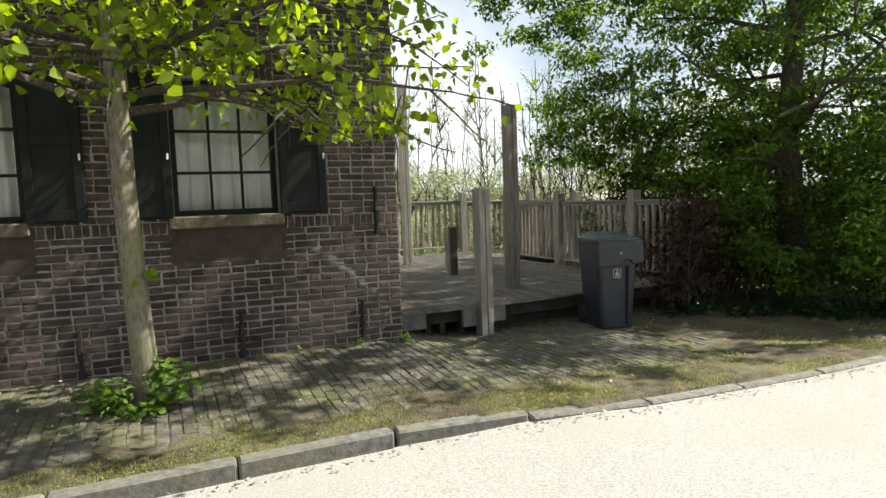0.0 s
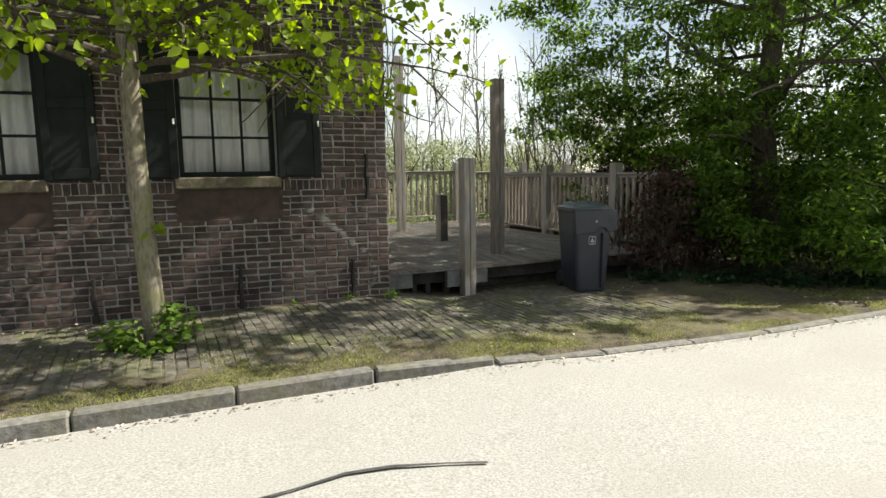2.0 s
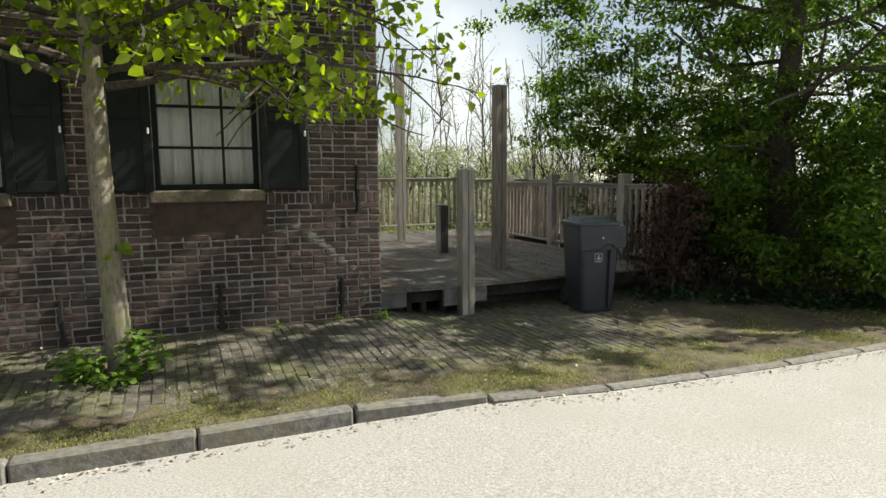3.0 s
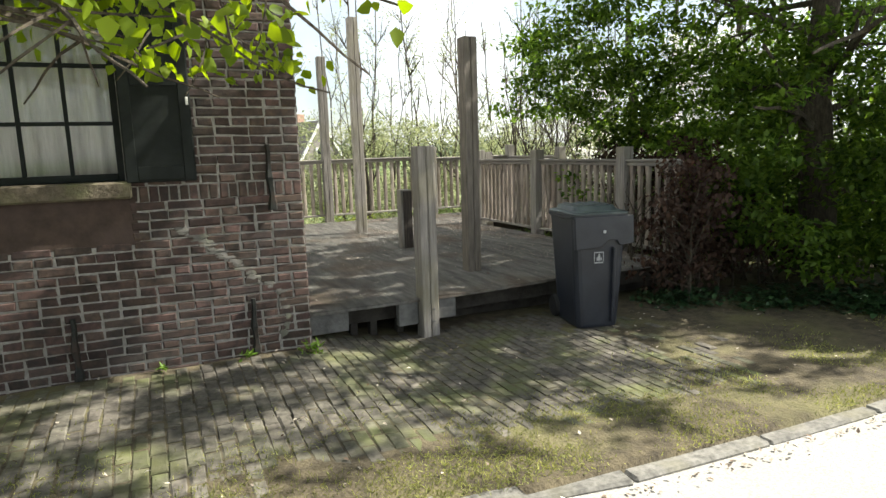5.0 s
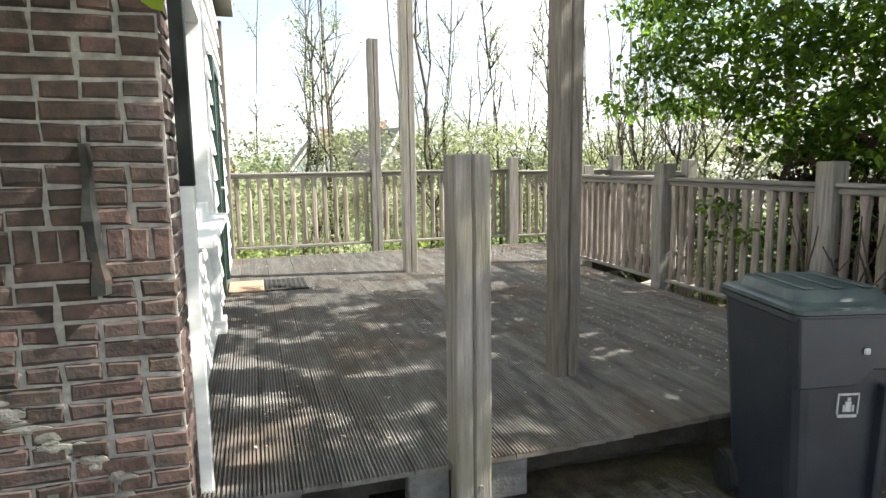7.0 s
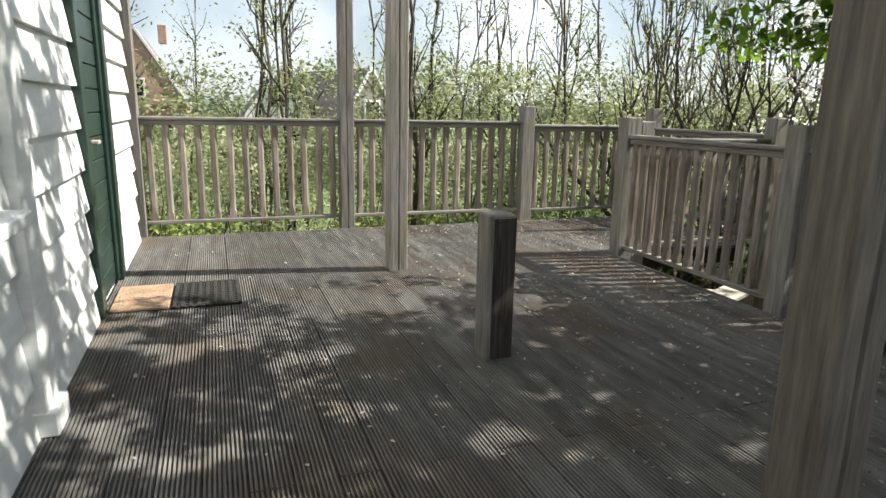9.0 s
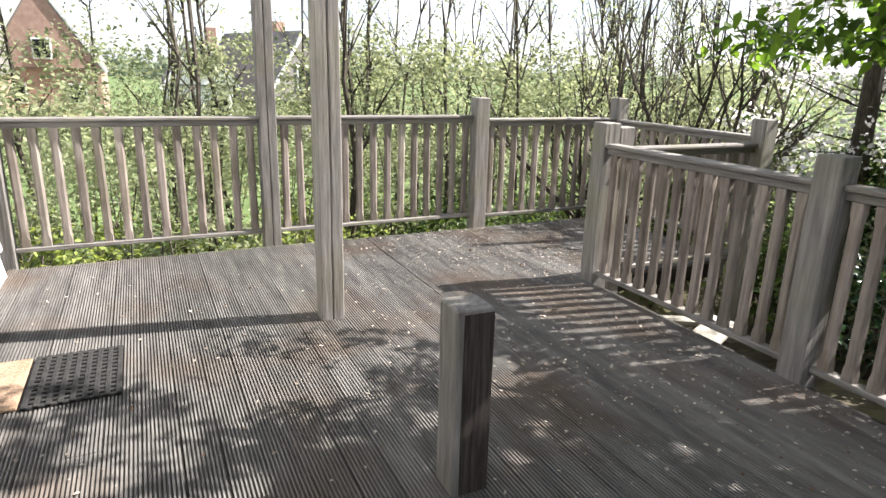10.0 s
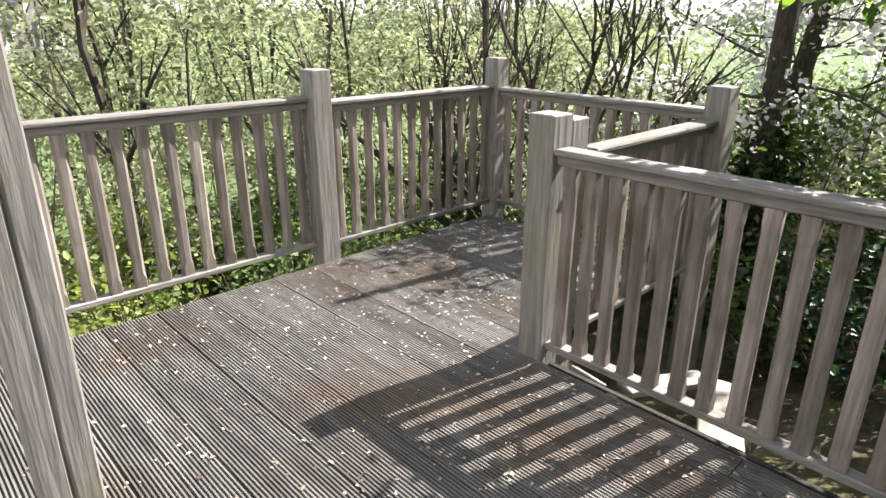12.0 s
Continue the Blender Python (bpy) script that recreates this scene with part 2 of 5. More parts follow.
M_WEED = leaf("weed_leaves", (0.08, 0.16, 0.02), (0.19, 0.3, 0.05), 0.4)
M_GRASS = leaf("dry_grass", (0.09, 0.115, 0.028), (0.36, 0.37, 0.12), 0.35, 0.7)
M_LITTER = leaf("leaf_litter", (0.09, 0.05, 0.028), (0.5, 0.45, 0.38), 0.15, 0.8)
M_COIR = surf("coir_mat", (0.24, 0.155, 0.1), (0.4, 0.28, 0.19), 60, rough=0.97, bump=0.8, dist=0.006, c3=(0.16, 0.1, 0.06), scale3=7)
M_MAT = surf("black_grid_mat", (0.012, 0.012, 0.012), (0.035, 0.033, 0.03), 60, rough=0.85, bump=0.4)
M_FBRICK = surf("far_brick", (0.27, 0.17, 0.13), (0.37, 0.25, 0.2), 3, rough=0.9, bump=0)
# roof tones paled to suggest haze over the distance
M_FROOF = surf("far_tiles", (0.13, 0.12, 0.112), (0.22, 0.2, 0.185), 2, rough=0.95, bump=0.2)
M_FWHITE = surf("far_white", (0.62, 0.62, 0.6), (0.75, 0.75, 0.72), 2, rough=0.7, bump=0)
# distance haze is mixed into these leaf colours
M_FARWOOD = leaf("far_foliage_hazed", (0.1, 0.125, 0.085), (0.19, 0.22, 0.15), 0.4, 0.9)
M_PLANK = surf("pale_plank", (0.24, 0.22, 0.185), (0.4, 0.37, 0.32), 6, rough=0.85, bump=0.3)


def glass_mat():
    m = bpy.data.materials.new("window_glass")
    m.use_nodes = True
    b = m.node_tree.nodes["Principled BSDF"]
    b.inputs["Base Color"].default_value = (1, 1, 1, 1)
    b.inputs["Roughness"].default_value, b.inputs["IOR"].default_value = 0.02, 1.45
    b.inputs["Transmission Weight"].default_value = 1.0
    return m


M_GLASS = glass_mat()


# ---- building helpers ----
def empty(name, at=(0, 0, 0), label="", category="", group="", kind=""):
    ob = new(name)
    ob.location = at
    ob.empty_display_size = 0.1
    return tagged(ob, label, category, group, kind)


def link(name, me, mat, parent=None, label="", kind=""):
    if mat is not None and not me.materials:
        me.materials.append(mat)
    ob = new(name, me)
    if parent is not None:
        ob.parent = parent
        if parent.parent is None:
            ob.matrix_parent_inverse = parent.matrix_basis.inverted()
    return tagged(ob, label, kind=kind)


def part(name, bm, mat, parent=None, label="", kind="", smooth=False):
    me = bpy.data.meshes.new(name)
    bm.normal_update()
    bm.to_mesh(me)
    bm.free()
    if smooth:
        me.shade_smooth()
    return link(name, me, mat, parent, label, kind)


def cuboid(x0, x1, y0, y1, z0, z1, bevel=0.004, bm=None, m=None):
    """A box with worn edges, in world places."""
    own = bmesh.new()
    r = bmesh.ops.create_cube(own, size=1.0)
    for v in own.verts:
        v.co = Vector((x0 + (v.co.x + 0.5) * (x1 - x0), y0 + (v.co.y + 0.5) * (y1 - y0), z0 + (v.co.z + 0.5) * (z1 - z0)))
    if bevel:
        bmesh.ops.bevel(own, geom=own.edges[:], offset=bevel, segments=1, affect="EDGES", profile=0.5)
    if m is not None:
        own.transform(m)
    if bm is None:
        return own
    tmp = bpy.data.meshes.new("tmp")
    own.to_mesh(tmp)
    own.free()
    bm.from_mesh(tmp)
    bpy.data.meshes.remove(tmp)
    return bm


def tube(bm, pts, radii, sides=6):
    """A tapered round limb through the points."""
    rings = []
    for i, p in enumerate(pts):
        d = (Vector(pts[min(i + 1, len(pts) - 1)]) - Vector(pts[max(i - 1, 0)])).normalized()
        a = d.orthogonal().normalized()
        b = d.cross(a)
        rings.append([bm.verts.new(Vector(p) + radii[i] * (math.cos(6.2832 * k / sides) * a + math.sin(6.2832 * k / sides) * b)) for k in range(sides)])
    for r0, r1 in zip(rings, rings[1:]):
        # keep the rings from twisting
        off = min(range(sides), key=lambda s: (r0[0].co - r1[s].co).length)
        for k in range(sides):
            bm.faces.new((r0[k], r0[(k + 1) % sides], r1[(k + 1 + off) % sides], r1[(k + off) % sides]))
    bm.faces.new(rings[-1])
    return bm


def bent(p0, p1, n, wob, rng):
    """Points from p0 to p1 with a wobble."""
    p0, p1 = Vector(p0), Vector(p1)
    out = []
    for i in range(n + 1):
        t = i / n
        w = wob * math.sin(math.pi * t)
        out.append(p0.lerp(p1, t) + Vector((rng.uniform(-w, w), rng.uniform(-w, w), rng.uniform(-w, w) * 0.5)))
    return out


def leaves_mesh(name, centres, sizes, rng, droop=0.5, wide=0.62, up=0.6):
    """Folded pointed leaves: six corners each, at the given centres."""
    n = len(centres)
    c = np.asarray(centres, float)
    s = np.asarray(sizes, float)[:, None]
    yaw = rng.uniform(0, 2 * np.pi, n)
    pit = rng.normal(-droop, 0.45, n)
    a = np.stack([np.cos(yaw) * np.cos(pit), np.sin(yaw) * np.cos(pit), np.sin(pit)], 1)
    r = rng.normal(0, 1, (n, 3)) * (1 - up)
    r[:, 2] += up
    side = np.cross(a, r)
    side /= np.linalg.norm(side, axis=1)[:, None] + 1e-9
    nor = np.cross(side, a)
    w = wide * 0.5
    pts = [c, c + s * (0.3 * a + w * side + 0.1 * nor), c + s * (0.72 * a + 0.62 * w * side + 0.07 * nor), c + s * a,
           c + s * (0.72 * a - 0.62 * w * side + 0.07 * nor), c + s * (0.3 * a - w * side + 0.1 * nor)]
    v = np.stack(pts, 1).reshape(-1, 3)
    base = np.arange(n)[:, None] * 6
    f = np.concatenate([base + [0, 1, 2, 3], base + [0, 3, 4, 5]], 1).reshape(-1, 4)
    me = bpy.data.meshes.new(name)
    me.vertices.add(len(v))
    me.vertices.foreach_set("co", v.ravel())
    me.loops.add(f.size)
    me.loops.foreach_set("vertex_index", f.ravel().astype(np.int32))
    me.polygons.add(len(f))
    me.polygons.foreach_set("loop_start", (np.arange(len(f)) * 4).astype(np.int32))
    me.update(calc_edges=True)
    me.validate()
    return me


def blob_points(rng, blobs, n, shell=0.55):
    """n places spread over round clumps (x, y, z, rx, ry, rz), mostly near their outsides."""
    b = np.asarray(blobs, float)
    w = b[:, 3] * b[:, 4] + b[:, 4] * b[:, 5] + b[:, 3] * b[:, 5]
    k = rng.choice(len(b), n, p=w / w.sum())
    d = rng.normal(0, 1, (n, 3))
    d /= np.linalg.norm(d, axis=1)[:, None]
    r = (shell + (1 - shell) * rng.uniform(0, 1, n) ** 0.6)[:, None]
    return b[k, :3] + d * r * b[k, 3:]


def through_gaps(c, open_at, low=0.0):
    """Leaves less those in the gaps that run through a crown along the sun's rays; open_at(x, y) says how far it opens over a place on the ground."""
    u = Vector((-SUN_DIR.y, SUN_DIR.x, 0)).normalized()
    v = SUN_DIR.cross(u)
    keep = np.ones(len(c), bool)
    for i, p in enumerate(c):
        if p[2] < low:
            continue
        a, b = p[0] * u.x + p[1] * u.y, p[0] * v.x + p[1] * v.y + p[2] * v.z
        n = noise.noise(Vector((a * 3.6, b * 3.6, 2))) + 0.8 * noise.noise(Vector((a * 9.5, b * 9.5, 9)))
        h = (p[2] - 0.2) / SUN_DIR.z
        keep[i] = n < open_at(p[0] - SUN_DIR.x * h, p[1] - SUN_DIR.y * h)
    return c[keep]


def near_twigs(rng, tips, per, spread):
    """Places in tufts round the tips of twigs."""
    t = np.repeat(np.asarray(tips, float), per, 0)
    return t + rng.normal(0, 1, t.shape) * spread


# ---- ground, road, kerb ----
def smooth(a, b, x):
    t = min(1.0, max(0.0, (x - a) / (b - a)))
    return t * t * (3 - 2 * t)


def kerb_top(x):
    return 0.09 - 0.09 * smooth(-0.9, 3.2, x)


def kerb_shift(x):
    """How far the kerb swings out towards the road."""
    return 0.19 * smooth(-0.9, 1.0, x)


def road_z(x, y):
    drop = 0.075 - 0.058 * smooth(-0.9, 0.6, x)
    return kerb_top(x) - drop - 0.03 * smooth(-4.5, -2.2, y) - 0.012 * smooth(0, 1, x)


def gz(x, y):
    """Height of the ground."""
    wall = 0.14 - 0.14 * smooth(-0.3, 0.9, x)
    if y < -2.16 - kerb_shift(x):
        return kerb_top(x) - 0.2 if y > -9.2 else kerb_top(x) - 0.06
    z = kerb_top(x) - 0.012 + (wall - kerb_top(x) + 0.012) * smooth(-2.15 - kerb_shift(x), -0.4, y)
    z -= 0.85 * smooth(1.2, 6.0, y) * smooth(-40, -8, -abs(x) + 8 - 8)
    z -= 0.5 * smooth(0.5, 5.0, y) * 0.2
    return z - 0.6 * smooth(8, 30, y)


def paved(x, y):
    """Height of the pavement's faces."""
    return gz(x, y) + 0.012 * noise.noise(Vector((x * 1.7, y * 1.7, 5)))


def axis_steps(fine0, fine1, step, far):
    mid = list(np.arange(fine0, fine1 + 1e-6, step))
    out, d = [], step
    hi = fine1
    while hi < far:
        d *= 1.5
        hi += d
        out.append(hi)
    lo, d, low = fine0, step, []
    while lo > -far:
        d *= 1.5
        lo -= d
        low.append(lo)
    return low[::-1] + mid + out


def make_ground():
    xs, ys = axis_steps(-6, 10, 0.1, 1500), axis_steps(-3, 9, 0.1, 1500)
    verts, faces = [], []
    for y in ys:
        for x in xs:
            z = gz(x, y)
            if -6 < x < 10 and -2.15 - kerb_shift(x) < y < 9:
                if x < 3.0 and y < 0.45:
                    z = paved(x, y) - 0.007 + 0.006 * noise.noise(Vector((x * 3.1, y * 3.1, 0))) + 0.012 * (1 - smooth(-2.0, -1.5, y))
                else:
                    z += 0.018 * noise.noise(Vector((x * 2.3, y * 2.3, 0))) + 0.008 * noise.noise(Vector((x * 9, y * 9, 3)))
            verts.append((x, y, z))
    w = len(xs)
    for j in range(len(ys) - 1):
        for i in range(w - 1):
            k = j * w + i
            faces.append((k, k + 1, k + w + 1, k + w))
    me = bpy.data.meshes.new("ground")
    me.from_pydata(verts, [], faces)
    me.materials.append(M_EARTH)
    me.materials.append(M_FIELD)
    me.polygons.foreach_set("material_index", [1 if (me.vertices[f[0]].co.y > 9 or abs(me.vertices[f[0]].co.x) > 14) else 0 for f in faces])
    me.shade_smooth()
    ob = new("ground", me)
    tagged(ob, "mossy earth verge sloping down to a green meadow", "ground", kind="structure")


def make_road():
    bm = bmesh.new()
    xs = [-60, -20, -8] + list(np.arange(-6, 8.1, 0.5)) + [12, 25, 60]
    ys = [-9.2, -7, -6, -5, -4.2, -3.6, -3.1, -2.7, -2.4, -2.2]
    g = [[bm.verts.new((x, y, road_z(x, y) + 0.006 * noise.noise(Vector((x, y * 2, 1))))) for x in xs] for y in ys]
    for j in range(len(ys) - 1):
        for i in range(len(xs) - 1):
            bm.faces.new((g[j][i], g[j][i + 1], g[j + 1][i + 1], g[j + 1][i]))
    road = tagged(part("road", bm, M_ASPHALT, smooth=True), "pale worn asphalt road with fine gravel", "road", kind="structure")
    bm = bmesh.new()
    pts = [(-2.6, -3.72), (-2.1, -3.52), (-1.68, -3.47), (-1.42, -3.42), (-1.2, -3.45), (-0.95, -3.54), (-0.77, -3.62)]
    row = []
    for i, (x, y) in enumerate(pts):
        z = road_z(x, y) + 0.012
        w = 0.012 + 0.004 * math.sin(i * 2.1)
        row.append((bm.verts.new((x, y - w, z)), bm.verts.new((x, y + w, z))))
    for a, b in zip(row, row[1:]):
        bm.faces.new((a[0], b[0], b[1], a[1]))
    part("tar_seam", bm, M_TAR, road, "dark tar seam")


def make_kerb():
    kerb = empty("kerb", (0, -2.15, 0), "grey concrete kerb with worn joints and a broken gap", "kerb", kind="structure")
    rng = random.Random(3)
    x = -0.885 - 0.9 * 7
    while x < 14:
        xm = x + 0.45
        gap = 0.022 if abs(x + 0.885) < 0.05 else 0.005
        sink = 0.034 * smooth(-0.9, 0.3, xm)
        turn = -math.degrees(math.atan((kerb_shift(x + 0.9) - kerb_shift(x)) / 0.9))
        lean = -math.degrees(math.atan((kerb_top(x + 0.9) - kerb_top(x)) / 0.9))
        at = pose(xm, -2.162 - kerb_shift(xm) + rng.uniform(-0.005, 0.005), kerb_top(xm) - sink + rng.uniform(-0.003, 0.003), 0, lean, turn)
        bm = cuboid(-0.45 + gap, 0.447, -0.053, 0.052 + 0.04 * smooth(-1.0, 0.2, xm), -0.3, 0, 0.014, m=at)
        part("kerb_stone", bm, M_KERB, kerb)
        x += 0.9


make_ground()
make_road()
make_kerb()

# ---- house shell ----
WX0, WX1 = -1.965, -1.105
WZ0, WZ1 = 1.395, 2.53
DX2 = -1.91


def make_house_shell():
    for name, (x0, x1, y0, y1, z0, z1) in {
        "wall_front": (-9.0, 0.0, 0.0, 0.3, -0.3, 3.6),
    }.items():
        wall = empty(name, (-4.5, 0.15, 0), "dark brown-red brick wall in lime mortar with a stepped crack repair", "wall", kind="structure")
        bm = bmesh.new()
        cuts = sorted([WX0 + DX2, WX1 + DX2, WX0, WX1])
        cuboid(x0, cuts[0], y0, y1, z0, z1, 0, bm)
        cuboid(cuts[1], cuts[2], y0, y1, z0, z1, 0, bm)
        cuboid(cuts[3], x1, y0, y1, z0, z1, 0, bm)
        for a, b in ((cuts[0], cuts[1]), (cuts[2], cuts[3])):
            cuboid(a, b, y0, y1, z0, WZ0 - 0.12, 0, bm)
            cuboid(a, b, y0, y1, WZ1, z1, 0, bm)
        part("mortar_bed", bm, M_MORTAR, wall)
    tagged(part("wall_back", cuboid(-9, -0.1, 6.2, 6.35, -1.5, 3.6, 0), M_MORTAR), "plain back wall of the house", "wall", kind="structure")
    tagged(part("wall_west", cuboid(-9.15, -9, 0, 6.35, -1.5, 3.6, 0), M_MORTAR), "plain far wall of the house", "wall", kind="structure")
    tagged(part("floor", cuboid(-9, -0.2, 0.3, 6.2, 0.1, 0.2, 0), M_BEAM), "dark floor inside the house", "floor", kind="structure")
    tagged(part("ceiling", cuboid(-9, -0.2, 0.3, 6.2, 2.75, 2.85, 0), M_WHITE), "plain white ceiling inside the house", "ceiling", kind="structure")
    bm = bmesh.new()
    pts = [(-0.05, -0.35, 3.4), (-0.05, 6.7, 3.4), (-0.05, 3.2, 6.2)]
    v = [[bm.verts.new((x, p[1], p[2])) for p in pts] for x in (-9.3, 0.12)]
    bm.faces.new(v[0])
    bm.faces.new(v[1][::-1])
    for i in range(3):
        j = (i + 1) % 3
        bm.faces.new((v[0][i], v[1][i], v[1][j], v[0][j]))
    bmesh.ops.recalc_face_normals(bm, faces=bm.faces)
    tagged(part("roof", bm, M_FROOF), "dark tiled pitched roof of the house", "roof", kind="structure")
    return bpy.data.objects["wall_front"]


WALL = make_house_shell()


def window_frame(dx):
    """The sash window with nine panes behind one arched head, its stone sill and the two shutters beside it."""
    tag = "window_1" if dx == 0 else "window_2"
    win = empty(tag, (-1.535 + dx, 0.1, WZ0), "black-painted sash window with nine small panes and an arched head", "window", kind="structure")
    x0, x1 = WX0 + dx, WX1 + dx
    bm = bmesh.new()
    fw = 0.042
    cuboid(x0, x0 + fw, 0.075, 0.17, WZ0, WZ1, 0.004, bm)
    cuboid(x1 - fw, x1, 0.075, 0.17, WZ0, WZ1, 0.004, bm)
    cuboid(x0 + fw, x1 - fw, 0.075, 0.17, WZ0, WZ0 + 0.045, 0.004, bm)
    # arched head
    n = 10
    low, up, low2, up2 = [], [], [], []
    for i in range(n + 1):
        t = i / n
        x = x0 + fw + t * (x1 - x0 - 2 * fw)
        z = WZ1 - 0.11 + 0.08 * math.sin(math.pi * t)
        low.append(bm.verts.new((x, 0.08, z)))
        up.append(bm.verts.new((x, 0.08, WZ1)))
        low2.append(bm.verts.new((x, 0.16, z)))
        up2.append(bm.verts.new((x, 0.16, WZ1)))
    for i in range(n):
        bm.faces.new((low[i], low[i + 1], up[i + 1], up[i]))
        bm.faces.new((low2[i], low[i], low[i + 1], low2[i + 1])[::-1])
        bm.faces.new((low2[i], up2[i], up2[i + 1], low2[i + 1]))
    frame_ob = part("window_frame", bm, M_BLACK, win)
    cols = [x0 + fw, -1.656 + dx, -1.4 + dx, x1 - fw]
    rows = [WZ0 + 0.045, 1.757, 2.109, WZ1 - 0.02]
    for x in cols[1:3]:
        part("glazing_bar", cuboid(x - 0.011, x + 0.011, 0.09, 0.13, rows[0], rows[3], 0.003), M_BLACK, win)
    for z in rows[1:3]:
        part("glazing_bar", cuboid(cols[0], cols[3], 0.088, 0.132, z - 0.012, z + 0.012, 0.003), M_BLACK, win)
    for i in range(3):
        for j in range(3):
            g = part("pane", cuboid(cols[i] + 0.004, cols[i + 1] - 0.004, 0.11, 0.114, rows[j], rows[j + 1], 0), M_GLASS, win)
            g.visible_shadow = False
    part("window_sill", cuboid(x0 - 0.05, x1 + 0.03, -0.055, 0.16, 1.285, 1.392, 0.012), M_SILL, win, "mossy brown stone sill")


def curtain(dx):
    bm = bmesh.new()
    rng = random.Random(5 + int(dx))
    n = 60
    x0, x1 = WX0 + dx - 0.05, WX1 + dx + 0.05
    lo, hi = [], []
    for i in range(n + 1):
        x = x0 + (x1 - x0) * i / n
        y = 0.24 + 0.022 * math.sin(i * 0.75) + 0.014 * math.sin(i * 1.63 + 1) + rng.uniform(-0.004, 0.004)
        lo.append(bm.verts.new((x + 0.01 * math.sin(i * 0.4), y + 0.01, 1.32)))
        hi.append(bm.verts.new((x, y, 2.6)))
    for i in range(n):
        bm.faces.new((lo[i], lo[i + 1], hi[i + 1], hi[i]))
    ob = part("curtain", bm, M_CURTAIN, smooth=True)
    so = ob.modifiers.new("thick", "SOLIDIFY")
    so.thickness = 0.003
    tagged(ob, "off-white gathered curtain hanging behind the panes", "curtain", "curtains behind the windows")


def shutter(x0, x1):
    s = empty("shutter", ((x0 + x1) / 2, -0.02, WZ0), "open black-green wooden shutter against the brick wall", "shutter", "window shutters")
    part("board", cuboid(x0, x1, -0.045, -0.012, WZ0 - 0.015, WZ1 + 0.02, 0.004), M_BLACK, s)
    for a, b in ((x0 + 0.006, x0 + 0.07), (x1 - 0.07, x1 - 0.006)):
        part("stile", cuboid(a, b, -0.058, -0.045, WZ0 - 0.012, WZ1 + 0.017, 0.003), M_BLACK, s)
    for z in (WZ0 + 0.0, 1.98, WZ1 - 0.09):
        part("crossbar", cuboid(x0 + 0.072, x1 - 0.072, -0.057, -0.045, z, z + 0.085, 0.003), M_BLACK, s)
    part("latch", cuboid(x1 - 0.03, x1 - 0.015, -0.078, -0.058, 1.86, 1.91, 0.003), M_STICKER, s, "small pale metal latch")


for d in (0.0, DX2):
    window_frame(d)
    curtain(d)
    shutter(WX1 + d + 0.005, WX1 + d + 0.42)
    shutter(WX0 + d - 0.42, WX0 + d - 0.005)


def wall_anchor(x, z0, z1, lean=0.0):
    bm = bmesh.new()
    n = 10
    prev = None
    for i in range(n + 1):
        t = i / n
        z = z0 + (z1 - z0) * t
        w = 0.02 + 0.009 * math.exp(-((t - 0.5) / 0.09) ** 2) - 0.004 * t + (0.012 if t < 0.12 else 0)
        xx = x + lean * (t - 0.5) + 0.004 * math.sin(t * 9)
        f = -0.04 - 0.012 * math.exp(-((t - 0.5) / 0.1) ** 2)
        ring = [bm.verts.new(p) for p in ((xx - w, -0.005, z), (xx - w * 0.6, f, z), (xx + w * 0.6, f, z), (xx + w, -0.005, z))]
        if prev:
            for k in range(3):
                bm.faces.new((prev[k], prev[k + 1], ring[k + 1], ring[k]))
        else:
            bm.faces.new(ring[::-1])
        prev = ring
    bm.faces.new(prev)
    bmesh.ops.recalc_face_normals(bm, faces=bm.faces)
    tagged(part("wall_anchor", bm, M_IRON), "black wrought-iron wall anchor bolted to the brickwork", "wall anchor", "wall anchors")


wall_anchor(-0.214, 1.155, 1.6, -0.012)
wall_anchor(-0.39, 0.15, 0.545)
wall_anchor(-1.489, 0.15, 0.55)
wall_anchor(-2.72, 0.14, 0.53)


def repair_patches():
    """Cement smeared along a stepped crack, part of the wall."""
    rng = random.Random(8)
    x, z, n = -0.80, 1.07, 0
    while z > 0.22:
        n += 1
        steep = x > -0.2
        w, h = (rng.uniform(0.014, 0.034), rng.uniform(0.03, 0.06)) if steep else (rng.uniform(0.025, 0.06), rng.uniform(0.01, 0.026))
        bm = bmesh.new()
        k = 11
        cx, cz = x + rng.uniform(-0.035, 0.035), z + rng.uniform(-0.012, 0.012)
        ring = [(cx + w * math.cos(6.283 * i / k) * rng.uniform(0.6, 1.25), cz + h * math.sin(6.283 * i / k) * rng.uniform(0.6, 1.25)) for i in range(k)]
        face = -0.0066 - 0.0004 * (n % 6)
        f = [bm.verts.new((a, face, b)) for a, b in ring]
        bk = [bm.verts.new((cx + (a - cx) * 1.15, 0.004, cz + (b - cz) * 1.15)) for a, b in ring]
        mid = bm.verts.new((cx, face - 0.002, cz))
        for i in range(k):
            j = (i + 1) % k
            bm.faces.new((f[i], f[j], mid))
            bm.faces.new((f[j], f[i], bk[i], bk[j]))
        bmesh.ops.recalc_face_normals(bm, faces=bm.faces)
        part("cement_patch", bm, M_CEMENT, WALL, "grey cement patch")
        if steep:
            x += rng.uniform(-0.012, 0.014)
            z -= rng.uniform(0.03, 0.05)
        else:
            x += rng.uniform(0.014, 0.026)
            z -= rng.uniform(0.014, 0.022)
    for d in (0, DX2):
        part("apron", cuboid(WX0 + d - 0.05, WX1 + d + 0.045, -0.0045, 0.003, 0.985, 1.3, 0.001), M_REDPATCH, WALL, "smooth reddish brick infill under the sill")


repair_patches()


